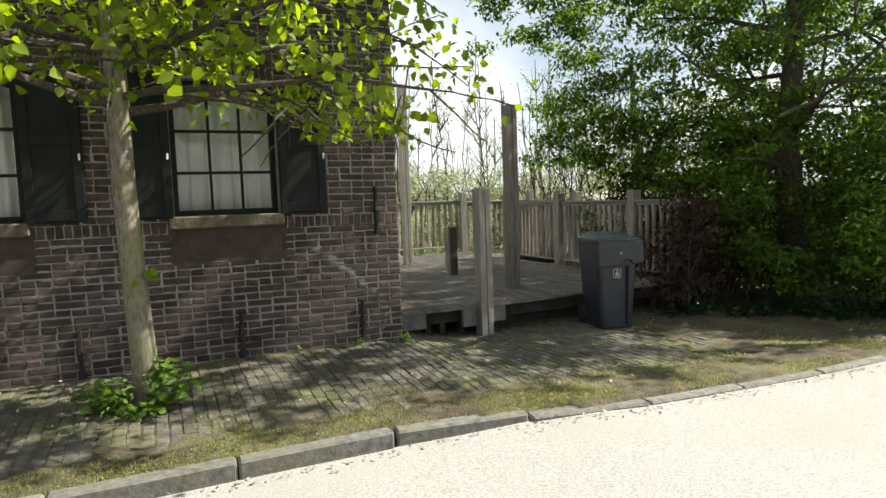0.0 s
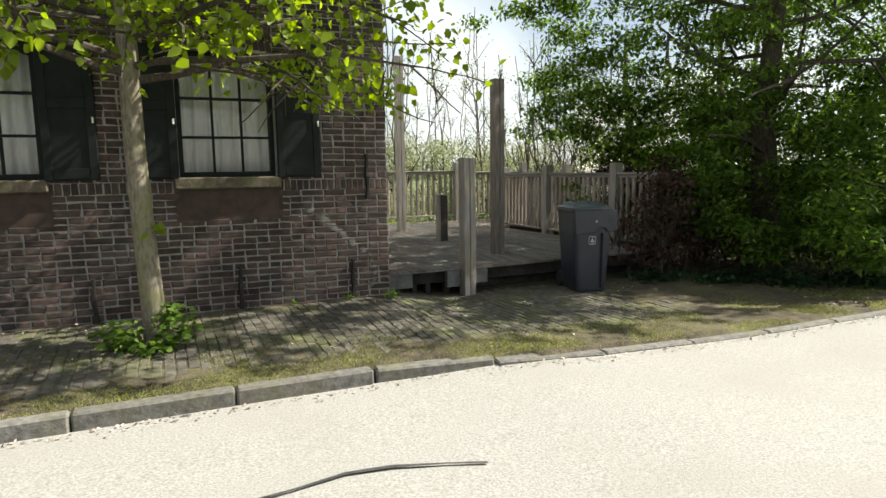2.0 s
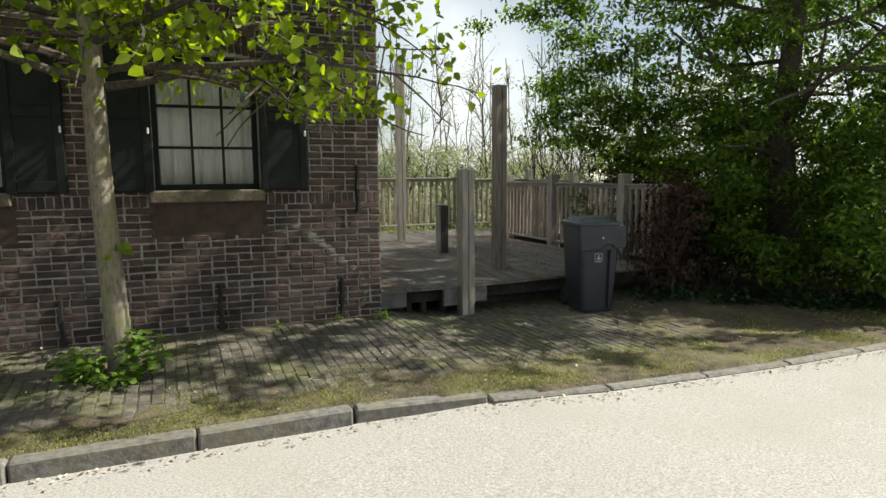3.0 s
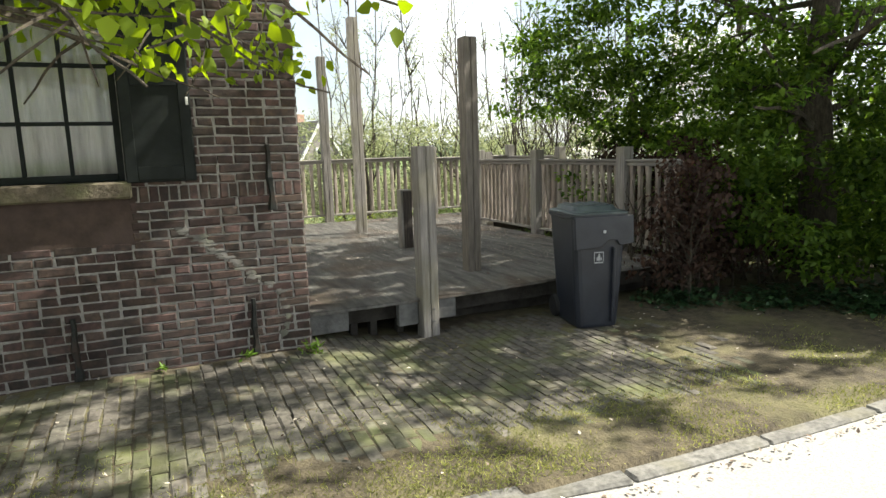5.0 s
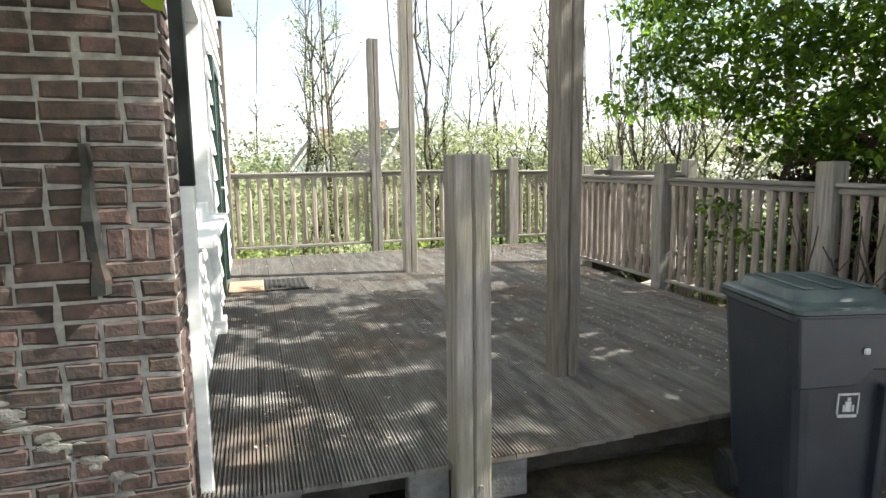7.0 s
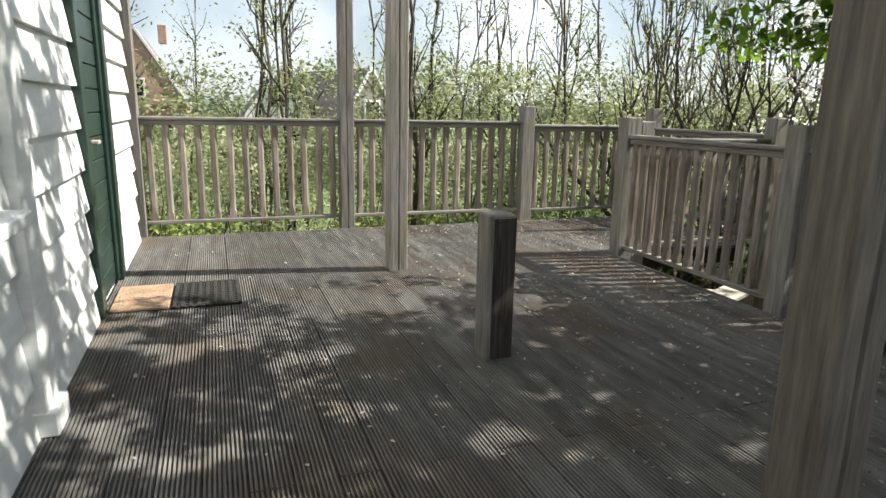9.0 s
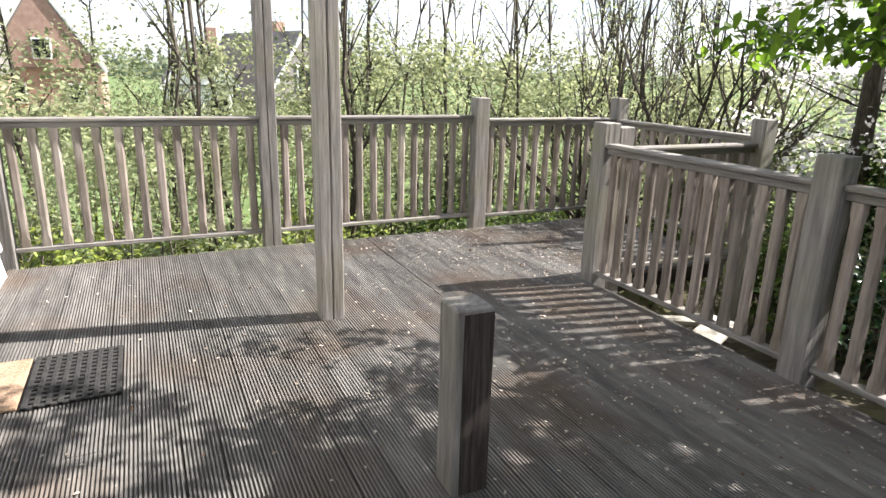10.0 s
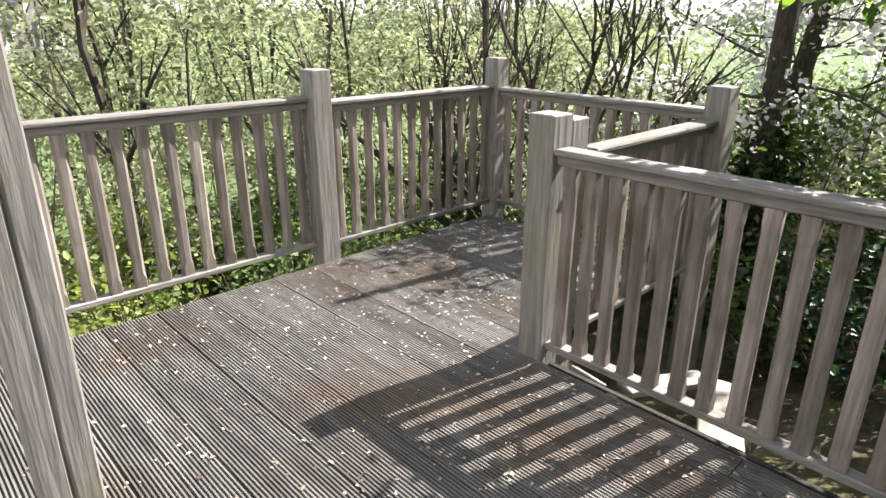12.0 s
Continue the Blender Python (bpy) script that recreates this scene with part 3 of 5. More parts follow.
# ---- white boarded side of the house ----
def side_wall():
    wall = empty("wall_east", (-0.12, 3.2, 0), "white-painted lapped weatherboard side wall", "wall", kind="structure")
    bm = bmesh.new()
    for y0, y1, z0, z1 in ((0.3, 0.88, -0.4, 3.5), (0.88, 2.22, -0.4, 1.22), (0.88, 2.22, 2.45, 3.5), (2.22, 4.06, -0.4, 3.5), (4.06, 4.94, -0.4, 0.3), (4.06, 4.94, 2.4, 3.5), (4.94, 6.3, -0.4, 3.5)):
        cuboid(-0.25, -0.1, y0, y1, z0, z1, 0, bm)
    part("sheathing", bm, M_WHITE, wall)
    for y0, y1, zz in ((0.36, 0.8, (0.3, 3.4)), (0.8, 2.32, (0.3, 1.16)), (2.32, 2.6, (0.3, 3.4)), (2.8, 3.98, (0.3, 3.4)), (5.02, 6.25, (0.3, 3.4)), (0.8, 2.32, (2.5, 3.4)), (3.98, 5.02, (2.5, 3.4))):
        z = zz[0]
        while z < zz[1] - 0.03:
            t = min(z + 0.235, zz[1])
            bm = bmesh.new()
            p = [(-0.1, z), (-0.052, z), (-0.052, z + 0.012), (-0.083, t), (-0.1, t)]
            a = [bm.verts.new((x, y0, q)) for x, q in p]
            b = [bm.verts.new((x, y1, q)) for x, q in p]
            bm.faces.new(a[::-1])
            bm.faces.new(b)
            for i in range(5):
                bm.faces.new((a[i], a[(i + 1) % 5], b[(i + 1) % 5], b[i]))
            bmesh.ops.recalc_face_normals(bm, faces=bm.faces)
            part("weatherboard", bm, M_WHITE, wall)
            z += 0.22
    part("corner_board", cuboid(-0.11, 0.045, 0.302, 0.352, 0.26, 1.46, 0.004), M_WHITE, wall)
    part("corner_board", cuboid(-0.11, 0.05, 0.302, 0.35, 1.462, 3.4, 0.004), M_BLACK, wall, "black upper corner board")
    part("pilaster_board", cuboid(-0.1, -0.02, 2.605, 2.795, 0.33, 3.4, 0.005), M_WHITE, wall)
    part("plinth_block", cuboid(-0.1, 0.01, 2.6, 2.8, 0.322, 0.42, 0.005), M_WHITE, wall)

    win = empty("window_3", (-0.08, 1.55, 1.2), "white-painted window in the boarded wall with a deep sill", "window", kind="structure")
    for a in ((0.8, 0.92, 1.22, 2.5), (2.2, 2.32, 1.22, 2.5)):
        part("window_frame", cuboid(-0.14, -0.015, a[0], a[1], a[2], a[3], 0.005), M_WHITE, win)
    part("window_frame", cuboid(-0.14, -0.015, 0.92, 2.2, 2.4, 2.5, 0.005), M_WHITE, win)
    part("window_frame", cuboid(-0.14, -0.03, 0.92, 2.2, 1.22, 1.3, 0.005), M_WHITE, win)
    for y in (1.35, 1.78):
        part("glazing_bar", cuboid(-0.13, -0.07, y - 0.02, y + 0.02, 1.3, 2.4, 0.004), M_WHITE, win)
    for y0, y1 in ((0.92, 1.33), (1.37, 1.76), (1.8, 2.2)):
        g = part("pane", cuboid(-0.104, -0.1, y0, y1, 1.3, 2.4, 0), M_GLASS, win)
        g.visible_shadow = False
    part("window_sill", cuboid(-0.12, 0.075, 0.78, 2.34, 1.175, 1.218, 0.006, m=None), M_WHITE, win)

    door = empty("door_1", (-0.08, 4.5, 0.32), "closed dark green door of horizontal boards", "door", kind="structure")
    z = 0.34
    while z < 2.36:
        part("board", cuboid(-0.13, -0.075, 4.12, 4.88, z, min(z + 0.138, 2.38), 0.006), M_DOOR, door)
        z += 0.142
    part("stile", cuboid(-0.075, -0.055, 4.12, 4.2, 0.34, 2.38, 0.004), M_DOOR, door)
    part("stile", cuboid(-0.075, -0.055, 4.8, 4.88, 0.34, 2.38, 0.004), M_DOOR, door)
    part("door_handle", cuboid(-0.055, -0.01, 4.22, 4.3, 1.3, 1.325, 0.006), M_PLANK, door, "pale metal door handle")
    for y0, y1 in ((4.0, 4.115), (4.885, 5.0)):
        part("door_frame", cuboid(-0.12, -0.035, y0, y1, 0.322, 2.5, 0.005), M_DOOR, door)
    part("door_frame", cuboid(-0.12, -0.035, 4.115, 4.885, 2.385, 2.5, 0.005), M_DOOR, door)


side_wall()

# ---- deck ----
DZ = 0.32
DECK = empty("deck", (1.95, 3.3, DZ), "weathered grooved timber deck on posts, with dead leaves", "deck", kind="structure")


def board_mesh(length, width=0.1432, thick=0.028, grooves=9):
    """A deck board with rounded grooves along it, lying along y."""
    bm = bmesh.new()
    prof = [(-width / 2, -thick), (-width / 2, -0.003)]
    step = width / grooves
    for i in range(grooves):
        a = -width / 2 + i * step
        prof += [(a + step * 0.1, 0.0), (a + step * 0.5, 0.0), (a + step * 0.58, -0.008), (a + step * 0.98, -0.008)]
    prof += [(width / 2, -0.003), (width / 2, -thick)]
    a = [bm.verts.new((x, 0, z)) for x, z in prof]
    b = [bm.verts.new((x, length, z)) for x, z in prof]
    for i in range(len(prof)):
        j = (i + 1) % len(prof)
        bm.faces.new((a[i], b[i], b[j], a[j])[::-1])
    bm.faces.new(a)
    bm.faces.new(b[::-1])
    bmesh.ops.recalc_face_normals(bm, faces=bm.faces)
    # groove floors get a darker colour, for soil and for the shade in them
    for f in bm.faces:
        if all(v.co.z < -0.0075 and v.co.z > -0.02 for v in f.verts):
            f.material_index = 1
    me = bpy.data.meshes.new("deck_board")
    bm.to_mesh(me)
    bm.free()
    me.materials.append(M_DECK)
    me.materials.append(M_GROOVE)
    return me


def make_deck():
    rng = random.Random(11)
    cache = {}

    def lay(x, y0, y1):
        key = round(y1 - y0, 2)
        if key not in cache:
            cache[key] = board_mesh(key)
        ob = link("deck_board", cache[key], M_DECK, DECK)
        ob.matrix_basis = pose(x, y0, DZ + rng.uniform(-0.0015, 0.0015), 0, rng.uniform(-0.25, 0.25), rng.uniform(-0.03, 0.03))

    pitch = 0.1462
    x = 0.0
    i = 0
    while x < 3.93:
        front = 0.22 + (0.09 * smooth(1.2, 2.6, x))
        split = (3.62, 2.02)[i % 2]
        lay(x, round(front, 2), split)
        lay(x, split + 0.005, 6.43)
        x += pitch
        i += 1
    while x < 5.52:
        lay(x, 4.72, 6.43)
        x += pitch
    # frame under the boards
    for y in (0.42, 1.1, 1.75, 2.4, 3.0, 3.6, 4.2, 4.8, 5.4, 6.0, 6.35):
        part("joist", cuboid(-0.07, 3.92 if y < 4.7 else 5.5, y, y + 0.055, 0.13, DZ - 0.031, 0.003), M_BEAM, DECK)
    for x in (0.25, 1.9, 3.82):
        for y in (1.3, 3.2, 5.2):
            part("pier", cuboid(x - 0.06, x + 0.06, y - 0.06, y + 0.06, -1.2, 0.13, 0.004), M_BEAM, DECK)
    for x in (0.45, 0.62, 0.86):
        part("pier", cuboid(x - 0.03, x + 0.03, 0.42, 0.5, -0.3, 0.13, 0.003), M_BEAM, DECK)
    part("beam_end", cuboid(-0.0, 0.36, 0.245, 0.3, 0.13, DZ - 0.031, 0.005), M_FASCIA, DECK)
    part("beam_end", cuboid(0.78, 0.955, 0.235, 0.3, 0.1, DZ - 0.031, 0.005), M_FASCIA, DECK)
    part("beam_end", cuboid(1.115, 1.3, 0.235, 0.3, 0.12, DZ - 0.031, 0.005), M_FASCIA, DECK)
    # dark sheet set back to stand in for the shade below the boards
    part("edge_board", cuboid(1.32, 3.92, 0.62, 0.65, -0.1, DZ - 0.031, 0.004), M_BEAM, DECK, "dark sheet for the shade under the deck's edge")
    part("edge_board", cuboid(3.925, 3.955, 0.36, 4.6, 0.16, DZ - 0.03, 0.004), M_BEAM, DECK)
    part("edge_board", cuboid(-0.07, 5.52, 6.435, 6.46, 0.16, DZ - 0.02, 0.004), M_WOODX, DECK)


make_deck()


# ---- posts and rails ----
def timber_post(x0, y0, z0, z1, w=0.14, label="", mat=None, groove=False, seed=1, group="deck posts", name="post"):
    rng = random.Random(seed)
    bm = bmesh.new()
    n = max(3, int((z1 - z0) / 0.25))
    g = 0.012 if groove else 0.0
    prof = [(0.006, 0), (w * 0.44, 0), (w * 0.5, g), (w * 0.56, 0), (w - 0.006, 0), (w, 0.006), (w, w * 0.42), (w - g, w * 0.5), (w, w * 0.58), (w, w - 0.006), (w - 0.006, w), (0.006, w), (0, w - 0.006), (0, 0.006)]
    prev = None
    for i in range(n + 1):
        z = z0 + (z1 - z0) * i / n
        dx, dy = rng.uniform(-0.002, 0.002), rng.uniform(-0.002, 0.002)
        if i == n:
            z -= 0.006
        ring = [bm.verts.new((x0 + px + dx, y0 + py + dy, z)) for px, py in prof]
        if prev:
            for k in range(len(prof)):
                bm.faces.new((prev[k], prev[(k + 1) % len(prof)], ring[(k + 1) % len(prof)], ring[k]))
        else:
            bm.faces.new(ring[::-1])
        prev = ring
    top = [bm.verts.new((x0 + w / 2 + (v.co.x - x0 - w / 2) * 0.93, y0 + w / 2 + (v.co.y - y0 - w / 2) * 0.93, z1)) for v in prev]
    for k in range(len(prof)):
        bm.faces.new((prev[k], prev[(k + 1) % len(prof)], top[(k + 1) % len(prof)], top[k]))
    bm.faces.new(top)
    post = tagged(part(name, bm, mat or M_WOODV), label or "square weathered grey timber post on the deck", "post", group)
    return post


p1 = timber_post(0.963, 0.155, -0.02, 1.562, 0.145, "split weathered grey timber post at the deck's edge", groove=True, seed=2)
for zz in (0.13, 0.235):
    bm = bmesh.new()
    bmesh.ops.create_cone(bm, cap_ends=True, segments=10, radius1=0.011, radius2=0.009, depth=0.012, matrix=pose(1.06, 0.152, zz, 90))
    part("bolt", bm, M_FASCIA, p1, "zinc bolt head")
timber_post(1.825, 1.0, DZ, 2.578, 0.142, "tall weathered timber post, dark on one side", groove=True, mat=M_WOODD, seed=3)
timber_post(1.822, 4.62, DZ, 3.46, 0.14, "tall pale grey timber post on the deck", groove=True, seed=4)
timber_post(1.805, 6.462, -0.4, 3.17, 0.14, "tall pale grey timber post in the back railing", groove=True, seed=5)
timber_post(-0.16, 6.46, -0.4, 3.3, 0.14, "tall pale grey timber post beside the house corner", seed=6)
stub = timber_post(1.824, 2.808, DZ, 1.052, 0.142, "short sawn-off timber post with one dark face", mat=M_WOODV, seed=7)
# thin dark brown slab over the post's front (-y) face
part("dark_face", cuboid(1.85, 1.9675, 2.8035, 2.8075, DZ + 0.002, 1.035, 0.001), M_STUB, stub, "dark front face of the post")
for x, y, z, s in ((3.825, 6.43, 1.586, 8), (5.53, 6.43, 1.592, 9), (5.4, 4.53, 1.521, 10)):
    timber_post(x, y, -0.4, z, 0.14, "weathered railing post with green algae", seed=s)
timber_post(3.868, 4.61, DZ - 0.2, 1.502, 0.14, "thick grey railing post at the deck's corner", seed=12)
timber_post(4.02, 4.62, -0.4, 1.47, 0.13, "grey railing post doubled beside another", seed=13)
timber_post(3.86, 2.9, -0.4, 1.49, 0.14, "grey railing post in the side railing", seed=14)
timber_post(3.88, 1.14, -0.4, 1.5, 0.14, "grey railing post beside the withered hedge", seed=15)


def baluster_mesh(h):
    """A square baluster whose long edges are cut off, the cuts stopping short of both ends."""
    bm = bmesh.new()
    w, d, prev = 0.031, 0.024, None
    for z, cut in ((0, 0.003), (0.05, 0.003), (0.085, 0.015), (h - 0.1, 0.015), (h - 0.06, 0.003), (h, 0.003)):
        ring = [bm.verts.new((x, y, z)) for x, y in ((-w + cut, -d), (w - cut, -d), (w, -d + cut), (w, d - cut), (w - cut, d), (-w + cut, d), (-w, d - cut), (-w, -d + cut))]
        if prev:
            for k in range(8):
                bm.faces.new((prev[k], prev[(k + 1) % 8], ring[(k + 1) % 8], ring[k]))
        else:
            bm.faces.new(ring[::-1])
        prev = ring
    bm.faces.new(prev)
    me = bpy.data.meshes.new("baluster")
    bm.to_mesh(me)
    bm.free()
    return me


def railing(xa, ya, xb, yb, top, low, count, along, seed):
    """A handrail, a foot rail and square balusters between two posts; along x or y."""
    rng = random.Random(seed)
    rail = empty("railing", ((xa + xb) / 2, (ya + yb) / 2, low), "weathered grey timber railing with square balusters", "railing", "deck railings")
    wood = M_WOODX if along == "x" else M_WOODY
    ln = math.hypot(xb - xa, yb - ya)
    if along == "x":
        part("handrail", cuboid(xa, xb, ya - 0.055, ya + 0.055, top - 0.03, top, 0.008), wood, rail)
        part("upper_rail", cuboid(xa, xb, ya - 0.028, ya + 0.028, top - 0.075, top - 0.031, 0.005), wood, rail)
        part("foot_rail", cuboid(xa, xb, ya - 0.035, ya + 0.035, low, low + 0.035, 0.006), wood, rail)
    else:
        part("handrail", cuboid(xa - 0.055, xa + 0.055, ya, yb, top - 0.03, top, 0.008), wood, rail)
        part("upper_rail", cuboid(xa - 0.028, xa + 0.028, ya, yb, top - 0.075, top - 0.031, 0.005), wood, rail)
        part("foot_rail", cuboid(xa - 0.035, xa + 0.035, ya, yb, low, low + 0.035, 0.006), wood, rail)
    h = top - 0.076 - low - 0.036
    me = baluster_mesh(h)
    for i in range(count):
        t = (i + 0.5) / count
        ob = link("baluster", me, M_WOODB, rail)
        ob.matrix_basis = pose(xa + (xb - xa) * t, ya + (yb - ya) * t, low + 0.036, 0, rng.uniform(-0.5, 0.5), (0 if along == "x" else 90) + rng.uniform(-9, 9))


railing(-0.02, 6.53, 1.805, 6.53, 1.42, 0.42, 13, "x", 1)
railing(1.945, 6.53, 3.825, 6.53, 1.42, 0.42, 14, "x", 2)
railing(3.965, 6.5, 5.53, 6.5, 1.39, 0.41, 12, "x", 3)
railing(5.6, 4.67, 5.6, 6.43, 1.37, 0.41, 13, "y", 4)
railing(4.15, 4.62, 5.4, 4.62, 1.33, 0.4, 9, "x", 5)
railing(3.93, 3.04, 3.93, 4.61, 1.36, 0.38, 13, "y", 6)
railing(3.95, 1.28, 3.95, 2.9, 1.36, 0.38, 13, "y", 7)
railing(3.95, 0.36, 3.95, 1.14, 1.36, 0.38, 6, "y", 8)


# ---- things on the deck and verge ----
def door_mats():
    bm = cuboid(-0.03, 0.3, 4.1, 4.64, DZ + 0.001, DZ + 0.018, 0.005)
    tagged(part("coir_mat", bm, M_COIR), "worn tan coir doormat lying before the door", "doormat")
    mat_ob = empty("grid_mat", (0.5, 4.37, DZ), "black openwork rubber mat lying on the deck", "doormat")
    for i in range(9):
        x = 0.315 + 0.38 * i / 8
        part("bar", cuboid(x, x + 0.024, 4.085, 4.645, DZ + 0.002, DZ + 0.02, 0.003), M_MAT, mat_ob)
    for i in range(13):
        y = 4.085 + 0.536 * i / 12
        part("cross_bar", cuboid(0.315, 0.719, y, y + 0.024, DZ + 0.001, DZ + 0.016, 0.003), M_MAT, mat_ob)


door_mats()


def wheelie_bin():
    at = pose(2.415, -0.1, 0.0, 0, 0, -13)
    b = empty("wheelie_bin", (2.415, -0.1, 0), "dark blue-grey wheeled bin with teal lid beside the deck", "bin")

    def rounded(w, d, r, z, oy=0.0):
        out = []
        for cx, cy, a0 in ((w / 2 - r, d / 2 - r, 0), (-w / 2 + r, d / 2 - r, 90), (-w / 2 + r, -d / 2 + r, 180), (w / 2 - r, -d / 2 + r, 270)):
            for k in range(4):
                a = radians(a0 + 30 * k)
                out.append((cx + r * math.cos(a), cy + r * math.sin(a) + oy, z))
        return out

    def loft(rings):
        bm = bmesh.new()
        prev = None
        for ring in rings:
            vs = [bm.verts.new(p) for p in ring]
            if prev:
                for k in range(len(vs)):
                    bm.faces.new((prev[k], prev[(k + 1) % len(vs)], vs[(k + 1) % len(vs)], vs[k]))
            else:
                bm.faces.new(vs[::-1])
            prev = vs
        bm.faces.new(prev)
        bm.transform(at)
        return bm

    part("body", loft([rounded(0.36, 0.46, 0.05, 0.005), rounded(0.37, 0.47, 0.055, 0.03), rounded(0.435, 0.51, 0.055, 0.56), rounded(0.48, 0.54, 0.05, 0.925), rounded(0.505, 0.565, 0.045, 0.935), rounded(0.505, 0.565, 0.045, 0.958)]), M_BIN, b)
    lid = part("lid", loft([rounded(0.47, 0.53, 0.04, 0.957), rounded(0.495, 0.575, 0.045, 0.962), rounded(0.495, 0.575, 0.045, 0.978), rounded(0.47, 0.54, 0.06, 0.986), rounded(0.4, 0.44, 0.06, 0.99, 0.02), rounded(0.36, 0.38, 0.05, 1.026, 0.04), rounded(0.3, 0.3, 0.05, 1.03, 0.04)]), M_LID, b, "scuffed dark teal lid")
    for x in (-0.12, 0.0, 0.12):
        part("lid_rib", cuboid(x - 0.02, x + 0.02, -0.15, 0.2, 1.028, 1.037, 0.004, m=at), M_LID, lid)
    # apron under the front rim, with an arched cut
    bm = bmesh.new()
    outline = [(-0.238, 0.952), (0.285, 0.952), (0.292, 0.715), (0.165, 0.7), (0.135, 0.745), (0.06, 0.75), (0.0, 0.69), (-0.225, 0.68)]
    f = [bm.verts.new((x, -0.287, z)) for x, z in outline]
    k = [bm.verts.new((x, -0.235, z)) for x, z in outline]
    bm.faces.new(f)
    bm.faces.new(k[::-1])
    for i in range(len(f)):
        j = (i + 1) % len(f)
        bm.faces.new((f[i], k[i], k[j], f[j]))
    bmesh.ops.recalc_face_normals(bm, faces=bm.faces)
    bmesh.ops.bevel(bm, geom=bm.edges[:], offset=0.006, segments=1, affect="EDGES")
    bm.transform(at)
    part("grip_apron", bm, M_BIN, b)
    part("front_rib", cuboid(0.1, 0.125, -0.268, -0.22, 0.06, 0.7, 0.006, m=at @ pose(0, 0.0, 0, 3, 0, 0)), M_BIN, b)
    part("lock_button", cuboid(0.01, 0.035, -0.297, -0.288, 0.81, 0.835, 0.004, m=at), M_PRINT, b, "small grey round stud")
    # printed emblem as plain shapes, and a bar in place of its small lettering
    tilt = at @ pose(0, -0.2605, 0.615, 2.4, 0, 0)
    sign = part("printed_frame", cuboid(-0.055, 0.03, -0.002, 0.004, 0.03, 0.038, 0, m=tilt), M_PRINT, b, "white printed emblem")
    bm = bmesh.new()
    for x0, x1, z0, z1 in ((-0.055, -0.05, -0.045, 0.03), (0.025, 0.03, -0.045, 0.03), (-0.022, 0.0, -0.035, 0.005), (-0.016, -0.004, 0.008, 0.022), (-0.032, -0.024, -0.035, -0.008), (0.004, 0.012, -0.035, -0.01)):
        cuboid(x0, x1, -0.002, 0.004, z0, z1, 0, bm, tilt)
    part("emblem", bm, M_PRINT, b)
    part("lettering_bar", cuboid(-0.05, 0.025, -0.002, 0.004, -0.058, -0.047, 0, m=tilt), M_PRINT, b)
    for x in (-0.2, 0.2):
        bm = bmesh.new()
        bmesh.ops.create_cone(bm, cap_ends=True, segments=20, radius1=0.1, radius2=0.1, depth=0.045, matrix=at @ pose(x, 0.24, 0.1, 0, 90, 0))
        bmesh.ops.bevel(bm, geom=[e for e in bm.edges if len(e.link_faces[0].verts) > 4 or len(e.link_faces[1].verts) > 4], offset=0.01, segments=2, affect="EDGES")
        part("wheel", bm, M_RUBBER, b)
    bm = bmesh.new()
    tube(bm, [(-0.2, 0.27, 0.93), (-0.19, 0.33, 0.95), (0.19, 0.33, 0.95), (0.2, 0.27, 0.93)], [0.014] * 4, 8)
    bm.transform(at)
    part("handle", bm, M_BIN, b)


wheelie_bin()


# ---- trees and plants ----
def grow(bm, rng, p, d, length, r, depth, tips, spread=0.7, bend=0.25, kids=(3, 4), up=0.15, shrink=0.62):
    """Limbs branching from p along d; the ends of the last twigs go to tips."""
    n = 4
    pts, q, dirn = [Vector(p)], Vector(p), Vector(d).normalized()
    for i in range(n):
        dirn = (dirn + Vector((rng.uniform(-bend, bend), rng.uniform(-bend, bend), rng.uniform(-bend, bend) + up)) * 0.5).normalized()
        q = q + dirn * length / n
        pts.append(q.copy())
    tube(bm, pts, [r * (1 - 0.45 * i / n) for i in range(n + 1)], 6 if depth > 1 else 4)
    if depth == 0:
        tips += [pts[2], pts[3], pts[4]]
        return
    for k in range(rng.randint(*kids)):
        i = rng.randint(1, n)
        a = Vector((rng.uniform(-1, 1), rng.uniform(-1, 1), rng.uniform(-0.6, 0.8))).normalized()
        grow(bm, rng, pts[i], dirn * (1 - spread) + a * spread, length * shrink * rng.uniform(0.8, 1.15), r * 0.5, depth - 1, tips, spread, bend, kids, up, shrink)
    grow(bm, rng, pts[-1], dirn, length * shrink, r * 0.5, depth - 1, tips, spread, bend, kids, up, shrink)


